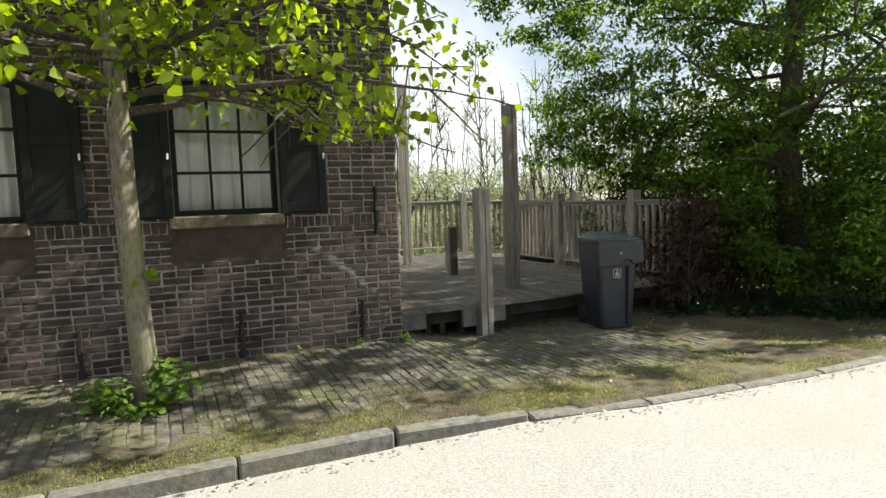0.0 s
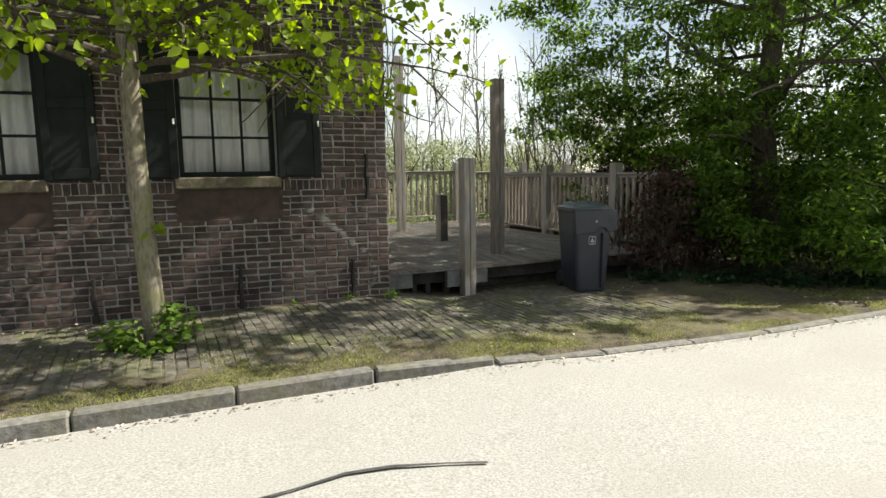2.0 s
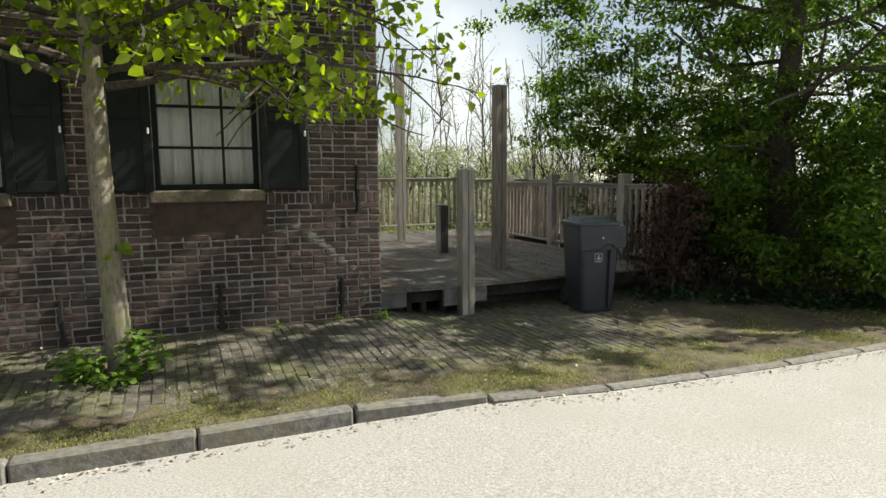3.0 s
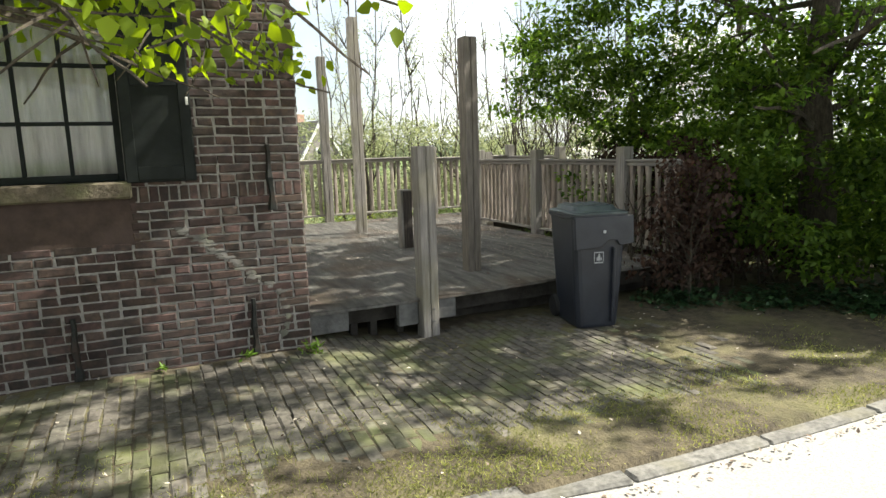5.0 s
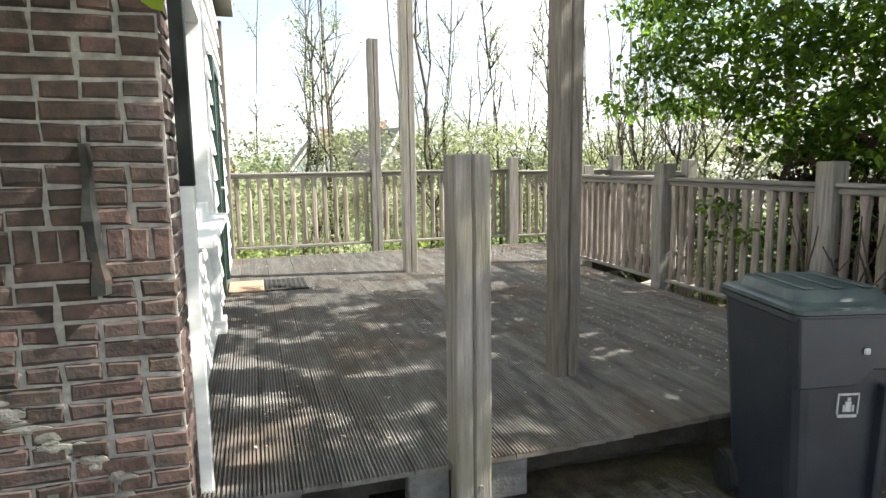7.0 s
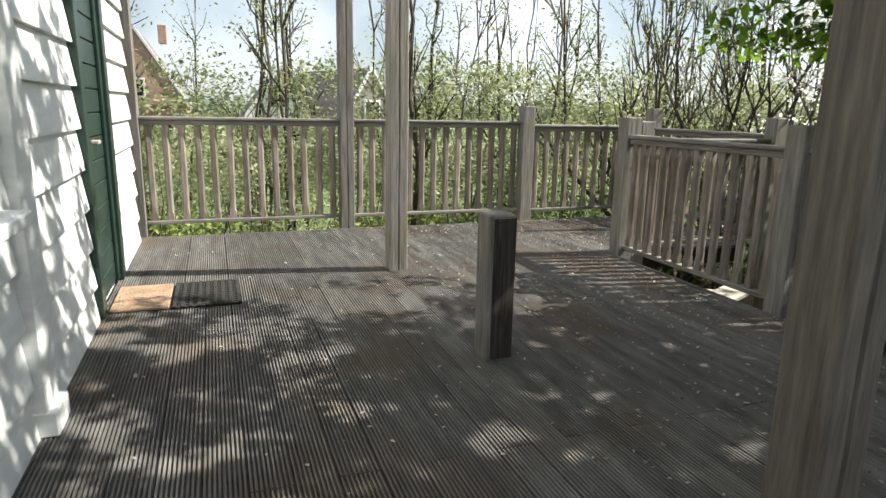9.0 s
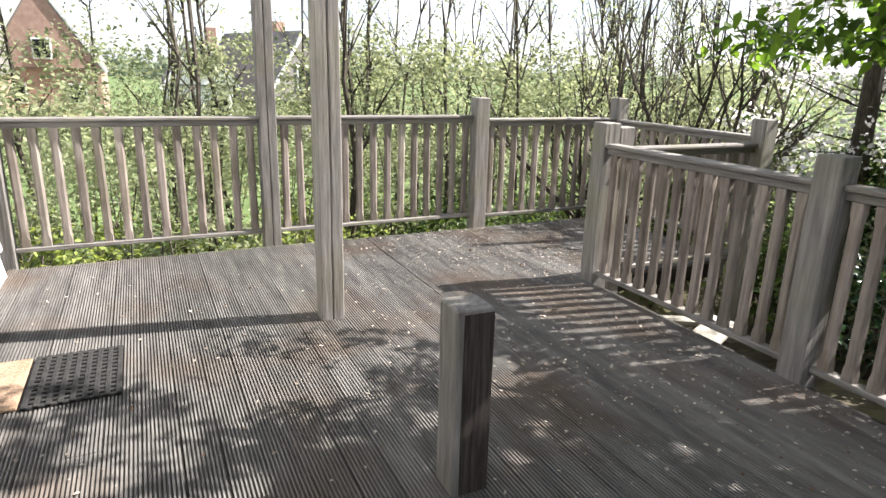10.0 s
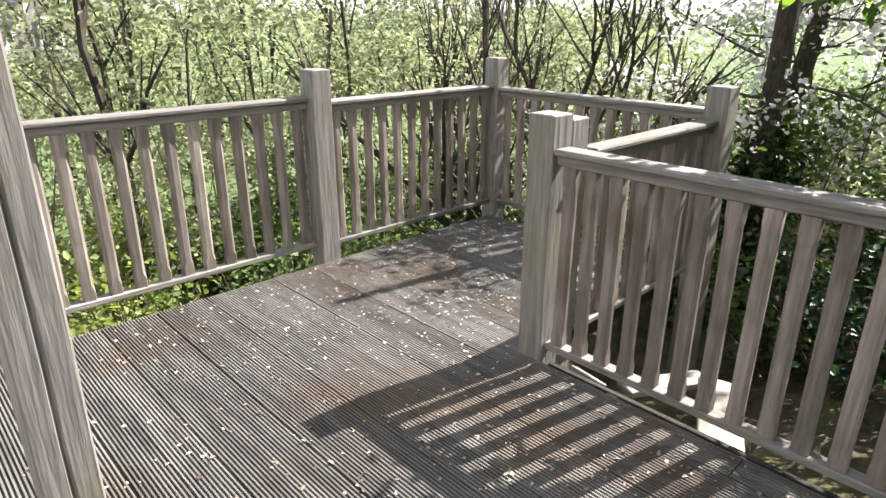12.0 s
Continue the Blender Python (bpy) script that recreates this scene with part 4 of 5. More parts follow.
def street_lime():
    rng, nr = random.Random(21), np.random.default_rng(21)
    base = Vector((-2.26, -0.9, 0.11))
    t = empty("lime_tree", base, "young lime tree with mottled trunk and bright fresh leaves", "tree")
    bm = bmesh.new()
    pts = [base + Vector((0.04, 0, -0.1)), base + Vector((0.02, 0, 0.25)), base + Vector((-0.01, 0.01, 0.9)), base + Vector((-0.03, 0.0, 1.5)), base + Vector((-0.03, 0.0, 2.2)), base + Vector((-0.05, 0.02, 3.2)), base + Vector((0, 0, 4.4))]
    tube(bm, pts, [0.11, 0.088, 0.08, 0.076, 0.072, 0.055, 0.03], 14)
    part("trunk", bm, M_BARK, t, smooth=True)
    tips = []
    for z, dx, dy, ln in ((2.0, 1, -0.15, 1.25), (2.15, -1, -0.4, 1.2), (2.3, 0.5, -0.8, 1.1), (2.5, 0.9, 0.2, 1.3), (2.45, -0.8, 0.25, 1.1), (2.7, -0.3, -1, 1.2), (2.9, 0.8, -0.6, 1.2), (3.1, -0.7, -0.7, 1.1), (3.3, 0.6, 0.3, 1.1), (3.7, -0.4, 0.2, 1.0), (4.0, 0.3, -0.4, 1.0), (2.05, -0.7, -0.7, 1.2), (2.1, 0.8, -0.55, 1.35), (2.6, 1, -0.2, 1.35), (2.4, -1, -0.1, 1.4), (3.0, 1, 0.0, 1.25)):
        bm = bmesh.new()
        grow(bm, rng, base + Vector((-0.03, 0, z)), (dx, dy, 0.12), ln, 0.032, 2, tips, 0.62, 0.3, (3, 4), -0.02)
        part("branch", bm, M_BARKD, t)
    tp = np.array([v for v in tips])
    keep = (tp[:, 1] < -0.12) & (tp[:, 2] > 2.02 + 0.12 * np.sin(tp[:, 0] * 3)) & (tp[:, 0] < 0.35)
    tp = tp[keep]
    c = near_twigs(nr, tp, 10, (0.12, 0.12, 0.08))
    c = c[(c[:, 1] < -0.12) & (c[:, 2] > 1.95) & (c[:, 0] < 0.6)]
    c = through_gaps(c, lambda x, y: 0.22 - 0.36 * (1 - smooth(-2.0, -0.9, y)))
    link("crown", leaves_mesh("crown", c, nr.uniform(0.05, 0.095, len(c)), nr, 0.7, 0.85, 0.5), M_LIME, t)
    # water shoots and weeds at the foot
    w = empty("weeds", base, "clump of fresh green weeds round the foot of the tree", "weeds", kind="stuff")
    c = blob_points(nr, [(-2.1, -1.08, 0.27, 0.17, 0.14, 0.2), (-2.48, -1.05, 0.22, 0.17, 0.13, 0.15), (-2.25, -1.2, 0.16, 0.16, 0.1, 0.08)], 420, 0.2)
    link("foliage", leaves_mesh("foliage", c, nr.uniform(0.035, 0.08, len(c)), nr, 0.2, 0.75, 0.7), M_WEED, w)
    s = near_twigs(nr, [(-2.2, -1.0, 1.02)], 7, 0.035)
    link("shoot", leaves_mesh("shoot", s, nr.uniform(0.05, 0.09, len(s)), nr, 0.4, 0.8, 0.6), M_LIME, t)


street_lime()


def clumps(rng, blobs, n, r0, r1):
    """Smaller clumps set over the outsides of large ones, for an uneven outline."""
    p = blob_points(rng, blobs, n, 0.75)
    r = rng.uniform(r0, r1, (n, 1))
    return np.concatenate([p, r * [1.25, 1.25, 0.55]], 1)


def crown_opening(x, y):
    """Lower where more sun comes through the crown: towards the kerb and over the far end of the deck."""
    return 0.25 - 0.07 * (1 - smooth(0.0, 1.5, x)) * (1 - smooth(-0.2, 0.3, y)) - 0.3 * (1 - smooth(-2.1, -1.4, y)) - 0.04 * smooth(0.2, 0.9, y) - 0.14 * smooth(2.4, 4.4, y) + 0.3 * smooth(1.0, 2.6, x) * smooth(-1.6, -0.8, y) * (1 - smooth(0, 0.8, y))


def big_tree():
    rng, nr = random.Random(31), np.random.default_rng(31)
    base = Vector((5.7, 0.1, -0.05))
    t = empty("hornbeam", base, "large dark green tree with leafy boughs hanging to the ground", "tree")
    bm = bmesh.new()
    tube(bm, [base + Vector(v) for v in ((0, 0, -0.2), (0.02, 0, 0.8), (-0.06, 0.05, 2.0), (0.05, 0.02, 3.6), (0, 0, 5.6))], [0.24, 0.19, 0.16, 0.12, 0.05], 12)
    part("trunk", bm, M_BARKD, t, smooth=True)
    tips = []
    for i in range(22):
        a = i * 2.4
        z = 0.9 + 4.2 * (i / 22)
        bm = bmesh.new()
        grow(bm, rng, base + Vector((0, 0, z)), (math.cos(a), math.sin(a), 0.25), 1.15, 0.05, 1, tips, 0.5, 0.3, (3, 4), 0.0)
        part("branch", bm, M_BARKD, t)
    low = [(5.3, -0.1, 1.3, 1.35, 1.2, 1.2), (6.2, -0.9, 1.2, 1.3, 1.0, 1.1), (6.8, 0.8, 1.6, 1.5, 1.4, 1.5)]
    high = [(5.6, 0.5, 3.4, 2.0, 1.5, 1.2), (5.2, 1.7, 3.3, 1.75, 1.3, 1.0), (6.6, -0.1, 4.3, 1.9, 1.35, 1.4), (5.8, 0.9, 4.3, 1.6, 1.3, 0.9)]
    low += [(4.6, -0.6, 0.9, 0.7, 0.6, 0.75), (4.5, 0.4, 1.7, 0.6, 0.7, 0.7), (5.4, -1.5, 0.9, 0.8, 0.6, 0.8), (6.6, -1.7, 1.4, 1.2, 0.7, 1.3), (7.6, -1.0, 1.8, 1.2, 1.0, 1.7)]
    high += [(4.3, 2.0, 4.0, 0.9, 0.8, 1.1), (4.9, 0.2, 2.7, 0.9, 1.0, 0.7)]
    cl = clumps(nr, low, 420, 0.16, 0.34)
    high += [(7.6, 0.6, 3.4, 1.7, 1.2, 1.2), (9.0, 0.3, 3.6, 1.8, 1.2, 1.6), (8.0, 0.6, 4.7, 1.6, 1.2, 0.8), (4.5, 1.0, 4.0, 0.8, 0.6, 0.8), (4.2, 0.9, 4.7, 0.7, 0.5, 0.6), (6.3, 0.9, 4.6, 1.3, 0.9, 0.7)]
    up = clumps(nr, high, 460, 0.14, 0.3)
    extra = [(3.5, 2.2, 2.75, 0.5, 0.45, 0.22), (3.75, 2.6, 2.35, 0.5, 0.4, 0.2), (3.9, 2.1, 2.1, 0.4, 0.4, 0.2), (4.1, 2.8, 2.9, 0.6, 0.5, 0.3), (3.8, 1.6, 3.1, 0.6, 0.5, 0.3), (4.2, 1.3, 2.3, 0.6, 0.5, 0.35), (4.3, 0.5, 2.0, 0.5, 0.5, 0.4), (4.1, -0.5, 0.9, 0.35, 0.3, 0.2), (4.35, -0.8, 0.6, 0.35, 0.3, 0.18), (4.2, -0.2, 1.4, 0.35, 0.4, 0.2), (3.9, 1.9, 0.95, 0.3, 0.25, 0.12), (3.95, 2.15, 1.15, 0.25, 0.2, 0.1)]
    extra += [(rng.uniform(3.35, 4.7), rng.uniform(1.2, 2.9), rng.uniform(1.9, 3.9), 0.4, 0.35, 0.16) for _ in range(20)]
    extra += [(x, rng.uniform(1.4, min(3.9, 1.7 * x - 2.9)), rng.uniform(2.0, 3.1), 0.36, 0.34, 0.13) for x in np.linspace(3.3, 5.2, 38)]
    extra += [(x, rng.uniform(0.9, min(3.4, 1.7 * x - 3.4)), rng.uniform(1.5, 2.3), 0.3, 0.3, 0.09) for x in np.linspace(3.75, 6.0, 46)]
    extra += [(rng.uniform(4.1, 6.0), rng.uniform(0.8, 2.2), rng.uniform(1.5, 2.5), 0.4, 0.36, 0.16) for _ in range(45)]
    up = np.concatenate([up, np.array(extra)])
    back = clumps(nr, [(6.3, 2.0, 3.0, 1.7, 0.8, 1.6), (8.3, 1.6, 3.0, 1.8, 1.0, 2.0), (7.2, 2.0, 4.4, 2.0, 0.9, 1.0), (9.8, 0.2, 2.2, 1.6, 1.4, 2.0)], 300, 0.2, 0.4)
    c = np.concatenate([blob_points(nr, cl, 44000, 0.3), blob_points(nr, up, 42000, 0.15), blob_points(nr, back, 30000, 0.2)])
    c = c[(c[:, 2] > 0.22) & ~((c[:, 0] < 4.0) & (c[:, 2] < 1.9) & (c[:, 1] < 1.7))]
    # high boughs added above the view to shade the verge and house corner
    over = [(rng.uniform(1.9, 11.5), rng.uniform(-2.9, 0.2), rng.uniform(4.9, 6.5), 0.42, 0.36, 0.16) for _ in range(200)]
    over += [(rng.uniform(2.6, 4.9), rng.uniform(0.0, 2.7), rng.uniform(4.9, 6.3), 0.4, 0.36, 0.16) for _ in range(38)]
    over += [(rng.uniform(2.6, 4.4), rng.uniform(0.4, 3.4), rng.uniform(3.8, 4.8), 0.34, 0.32, 0.14) for _ in range(60)]
    c = np.concatenate([c, blob_points(nr, over, 62000, 0.1)])
    c = through_gaps(c, crown_opening, 2.0)
    for i in range(9):
        bm = bmesh.new()
        grow(bm, rng, base + Vector((0, 0, 3.6 + 0.2 * i)), (-1.0 + 0.25 * i, -0.9 + 0.1 * (i % 3), 0.5), 1.5, 0.045, 2, tips, 0.45, 0.3, (2, 3), 0.0)
        part("branch", bm, M_BARKD, t)
    link("crown", leaves_mesh("crown", c, nr.uniform(0.055, 0.1, len(c)), nr, 0.45, 0.55, 0.75), M_HORN, t)


big_tree()


def brown_hedge():
    rng, nr = random.Random(41), np.random.default_rng(41)
    h = empty("beech_hedge", (4.2, 0.6, 0), "withered brown beech hedge with bare twigs beside the railing", "hedge")
    tips = []
    for i in range(42):
        x, y = rng.uniform(3.25, 5.0), rng.uniform(0.35, 1.3) if i % 2 else rng.uniform(-0.1, 0.6)
        bm = bmesh.new()
        grow(bm, rng, (x + 0.3, y, gz(x, y) - 0.03), (rng.uniform(-0.3, 0.2), rng.uniform(-0.2, 0.2), 1), 0.75, 0.014, 1, tips, 0.55, 0.3, (3, 5), 0.1)
        part("stem", bm, M_BARKD, h)
    cl = clumps(nr, [(4.2, 0.75, 0.85, 0.75, 0.5, 0.62), (4.15, 0.3, 0.6, 0.55, 0.4, 0.55), (4.35, 1.4, 0.95, 0.3, 0.7, 0.6), (3.45, 0.1, 0.55, 0.35, 0.3, 0.5), (3.7, -0.1, 0.75, 0.4, 0.35, 0.6), (4.2, 0.6, 1.2, 0.25, 0.5, 0.4), (4.3, 1.3, 1.35, 0.3, 0.6, 0.3), (3.75, 0.0, 1.05, 0.4, 0.25, 0.4)], 190, 0.1, 0.2)
    c = np.concatenate([blob_points(nr, cl, 5200, 0.1), near_twigs(nr, [v for v in tips], 7, (0.07, 0.07, 0.08))])
    c = c[(c[:, 2] > 0.05) & (c[:, 0] > 3.0) & ((c[:, 0] > 3.98) | (c[:, 1] < 0.3))]
    link("foliage", leaves_mesh("foliage", c, nr.uniform(0.04, 0.075, len(c)), nr, 0.7, 0.6, 0.3), M_BROWN, h)
    iv = empty("ivy", (4.3, -0.4, 0), "low dark ivy creeping at the hedge's foot", "ivy", kind="stuff")
    c = blob_points(nr, [(3.6, 0.0, 0.04, 0.5, 0.4, 0.1), (4.3, -0.5, 0.05, 0.6, 0.4, 0.12), (4.9, -1.0, 0.05, 0.6, 0.5, 0.14), (5.6, -1.4, 0.05, 0.7, 0.5, 0.14)], 2600, 0.1)
    c[:, 2] = np.maximum(c[:, 2], 0.012)
    link("foliage", leaves_mesh("foliage", c, nr.uniform(0.035, 0.07, len(c)), nr, 0.1, 0.85, 0.85), M_IVY, iv)


brown_hedge()


def sapling(x, y, h, seed, r=0.022, leafy=30):
    rng, nr = random.Random(seed), np.random.default_rng(seed)
    g = gz(x, y)
    t = empty("sapling", (x, y, g), "thin bare sapling with sparse young leaves behind the deck", "tree", "saplings behind the deck")
    bm, tips = bmesh.new(), []
    top = Vector((x + rng.uniform(-0.5, 0.5), y + rng.uniform(-0.4, 0.4), g + h))
    pts = bent((x, y, g - 0.1), top, 7, 0.1, rng)
    tube(bm, pts, [r * (1 - 0.68 * i / 7) for i in range(8)], 5)
    for i in range(rng.randint(5, 9)):
        k = rng.randint(2, 6)
        a = rng.uniform(0, 6.28)
        ln = rng.uniform(0.6, 1.5) * (1 - k / 12)
        q = pts[k]
        e = q + Vector((math.cos(a) * 0.55, math.sin(a) * 0.55, 0.85)) * ln
        br = bent(q, e, 3, 0.06, rng)
        tube(bm, br, [r * 0.5, r * 0.4, r * 0.3, r * 0.18], 4)
        tips += br[1:]
        for _ in range(2):
            e2 = br[2] + Vector((rng.uniform(-0.3, 0.3), rng.uniform(-0.3, 0.3), rng.uniform(0, 0.4)))
            tube(bm, [br[1], e2], [r * 0.28, r * 0.14], 3)
            tips.append(e2)
    part("stem", bm, M_BARKD if seed % 3 else M_BARKB, t)
    c = near_twigs(nr, [v for v in tips], max(1, leafy // 11), (0.07, 0.07, 0.09))
    link("foliage", leaves_mesh("foliage", c, nr.uniform(0.035, 0.075, len(c)), nr, 0.3, 0.5, 0.4), M_WILLOW, t)


def background_plants():
    rng, nr = random.Random(51), np.random.default_rng(51)
    for i in range(70):
        x = -1.5 + 14.5 * rng.random()
        y = rng.uniform(8.2, 12.5)
        if x > 6 and y < 9.5:
            y += 1.5
        sapling(x, y, rng.uniform(4.5, 7.0), 100 + i, rng.uniform(0.02, 0.042), rng.choice((60, 90, 130)))
    for i, (x, y) in enumerate(((7.4, 6.0), (8.6, 6.8), (9.5, 5.4), (7.2, 8.4), (10.5, 6.0), (9.4, 7.8), (11, 3.5), (8.2, 3.4))):
        sapling(x, y, rng.uniform(4.0, 6.0), 300 + i, 0.028, 45)
    for i in range(38):
        x, y = rng.uniform(-2.0, 5.8), rng.uniform(7.1, 10.0)
        hgt = rng.uniform(0.7, 1.5)
        g = gz(x, y)
        b = empty("shrub", (x, y, g), "bushy yellow-green shrub below the deck", "shrub", "shrubs behind the deck")
        tips = []
        for k in range(5):
            bm = bmesh.new()
            grow(bm, rng, (x, y, g - 0.05), (rng.uniform(-0.6, 0.6), rng.uniform(-0.6, 0.6), 1), hgt * 0.6, 0.012, 1, tips, 0.5, 0.3, (3, 5), 0.12)
            part("stem", bm, M_BARKB, b)
        c = near_twigs(nr, [v for v in tips], 6, (0.14, 0.14, 0.13))
        c = c[(c[:, 1] > 6.65)]
        link("foliage", leaves_mesh("foliage", c, nr.uniform(0.04, 0.09, len(c)), nr, 0.2, 0.6, 0.5), M_BUSH if x < 3.4 else M_DBUSH, b)
    for i in range(46):
        x, y = rng.uniform(4.9, 11), rng.uniform(0.8, 9.5)
        if y > 4 and x < 6.3:
            x += 1.6
        g = gz(x, y)
        hgt = rng.uniform(0.9, 1.7)
        b = empty("shrub", (x, y, g), "leafy dark green shrub beside the deck", "shrub", "shrubs beside the deck")
        tips = []
        for k in range(5):
            bm = bmesh.new()
            grow(bm, rng, (x, y, g - 0.05), (rng.uniform(-0.6, 0.6), rng.uniform(-0.6, 0.6), 1), hgt * 0.6, 0.012, 1, tips, 0.5, 0.3, (3, 5), 0.1)
            part("stem", bm, M_BARKD, b)
        c = near_twigs(nr, [v for v in tips], 5, (0.14, 0.14, 0.14))
        link("foliage", leaves_mesh("foliage", c, nr.uniform(0.05, 0.1, len(c)), nr, 0.2, 0.6, 0.5), M_DBUSH if i % 3 else M_IVY, b)
    th = empty("thicket", (4, 9.5, -0.8), "tangle of young yellow-green growth behind the deck", "bushes", kind="stuff")
    blobs = [(rng.uniform(-2, 14), rng.uniform(7.8, 12.5), rng.uniform(-0.7, 2.1), rng.uniform(0.25, 0.6), rng.uniform(0.25, 0.6), rng.uniform(0.2, 0.5)) for _ in range(420)]
    side = [(rng.uniform(7.6, 13), rng.uniform(0.5, 6.8), rng.uniform(-0.6, 1.1), rng.uniform(0.3, 0.6), rng.uniform(0.3, 0.6), rng.uniform(0.3, 0.6)) for _ in range(190)]
    sh = empty("side_thicket", (9, 4, -0.8), "dense dark green bushes beside the deck", "bushes", kind="stuff")
    sc = blob_points(nr, side, 34000, 0.2)
    link("foliage", leaves_mesh("foliage", sc, nr.uniform(0.05, 0.1, len(sc)), nr, 0.2, 0.6, 0.5), M_DBUSH, sh)
    blobs += [(rng.uniform(6.2, 13), rng.uniform(2.5, 8.5), rng.uniform(-0.6, 1.0), rng.uniform(0.25, 0.6), rng.uniform(0.25, 0.6), rng.uniform(0.25, 0.6)) for _ in range(170)]
    c = blob_points(nr, blobs, 110000, 0.1)
    c = c[(c[:, 1] > 7.0) | (c[:, 0] > 6.1)]
    link("foliage", leaves_mesh("foliage", c, nr.uniform(0.035, 0.09, len(c)), nr, 0.2, 0.55, 0.45), M_WILLOW, th)
    bm = bmesh.new()
    for i in range(300):
        x, y = rng.uniform(-2, 14), rng.uniform(7.2, 14)
        if i % 4 == 0:
            x, y = rng.uniform(6.2, 13), rng.uniform(2.5, 9)
        g = gz(x, y) - 0.1
        h = rng.uniform(0.9, 2.6)
        tube(bm, bent((x, y, g), (x + rng.uniform(-0.5, 0.5), y + rng.uniform(-0.4, 0.4), g + h), 3, 0.08, rng), [0.017, 0.013, 0.009, 0.003], 3)
    part("canes", bm, M_BARKB, th, kind="stuff")
    far = empty("meadow_bushes", (4, 18, -1.4), "pale green rough growth across the low meadow", "bushes", kind="stuff")
    blobs = [(rng.uniform(-12, 26), rng.uniform(13, 34), -0.7, rng.uniform(0.6, 1.5), rng.uniform(0.6, 1.5), rng.uniform(0.8, 2.0)) for _ in range(170)]
    c = blob_points(nr, blobs, 48000, 0.5)
    c = c[c[:, 2] > -1.45]
    link("foliage", leaves_mesh("foliage", c, nr.uniform(0.08, 0.2, len(c)), nr, 0.2, 0.6, 0.5), M_WILLOW, far)


background_plants()


def bare_tree(x, y, seed):
    rng, nr = random.Random(seed), np.random.default_rng(seed)
    g = gz(x, y)
    t = empty("multi_stem_tree", (x, y, g), "dark many-stemmed tree with spreading, nearly bare branches", "tree")
    tips = []
    for i in range(7):
        a = i * 0.9
        bm = bmesh.new()
        grow(bm, rng, (x + 0.1 * math.cos(a), y + 0.1 * math.sin(a), g - 0.1), (math.cos(a) * 0.75, math.sin(a) * 0.75, 1), 1.7, 0.075, 3, tips, 0.42, 0.3, (2, 3), 0.12, 0.68)
        part("stem", bm, M_BARKD, t)
    c = near_twigs(nr, [v for v in tips], 2, (0.1, 0.1, 0.1))
    link("foliage", leaves_mesh("foliage", c, nr.uniform(0.03, 0.055, len(c)), nr, 0.2, 0.5, 0.4), M_WILLOW, t)


bare_tree(7.0, 7.4, 61)


def blossom_tree(x, y, seed):
    rng, nr = random.Random(seed), np.random.default_rng(seed)
    g = gz(x, y)
    t = empty("blossom_tree", (x, y, g), "ivy-clad tree in white blossom beside the deck", "tree")
    bm, tips = bmesh.new(), []
    for dx in (-0.3, 0.25):
        tube(bm, bent((x + dx, y, g - 0.1), (x + dx * 2.2, y, g + 5.2), 5, 0.1, rng), [0.13, 0.11, 0.1, 0.08, 0.06, 0.03], 9)
    part("trunk", bm, M_BARKD, t)
    for i in range(24):
        a = i * 2.4
        bm = bmesh.new()
        grow(bm, rng, (x + rng.uniform(-0.3, 0.3), y, g + 1.4 + 0.11 * i), (math.cos(a), math.sin(a), 0.12), 1.0, 0.018, 1, tips, 0.5, 0.3, (4, 5), 0.0)
        part("branch", bm, M_BARKD, t)
    c = near_twigs(nr, [v for v in tips], 16, (0.14, 0.14, 0.09))
    link("blossom", leaves_mesh("blossom", c, nr.uniform(0.035, 0.07, len(c)), nr, 0.0, 0.9, 0.2), M_BLOSSOM, t)
    c = near_twigs(nr, [v for v in tips], 3, (0.16, 0.16, 0.12))
    link("foliage", leaves_mesh("foliage", c, nr.uniform(0.04, 0.08, len(c)), nr, 0.2, 0.6, 0.4), M_DBUSH, t)
    c = blob_points(nr, [(x - 0.35, y, g + 1.0, 0.22, 0.22, 1.1), (x + 0.3, y, g + 1.0, 0.22, 0.22, 1.1)], 2400, 0.6)
    link("ivy_leaves", leaves_mesh("ivy_leaves", c, nr.uniform(0.05, 0.09, len(c)), nr, 0.6, 0.8, 0.4), M_IVY, t)


blossom_tree(8.0, 5.1, 71)
blossom_tree(9.6, 4.0, 72)


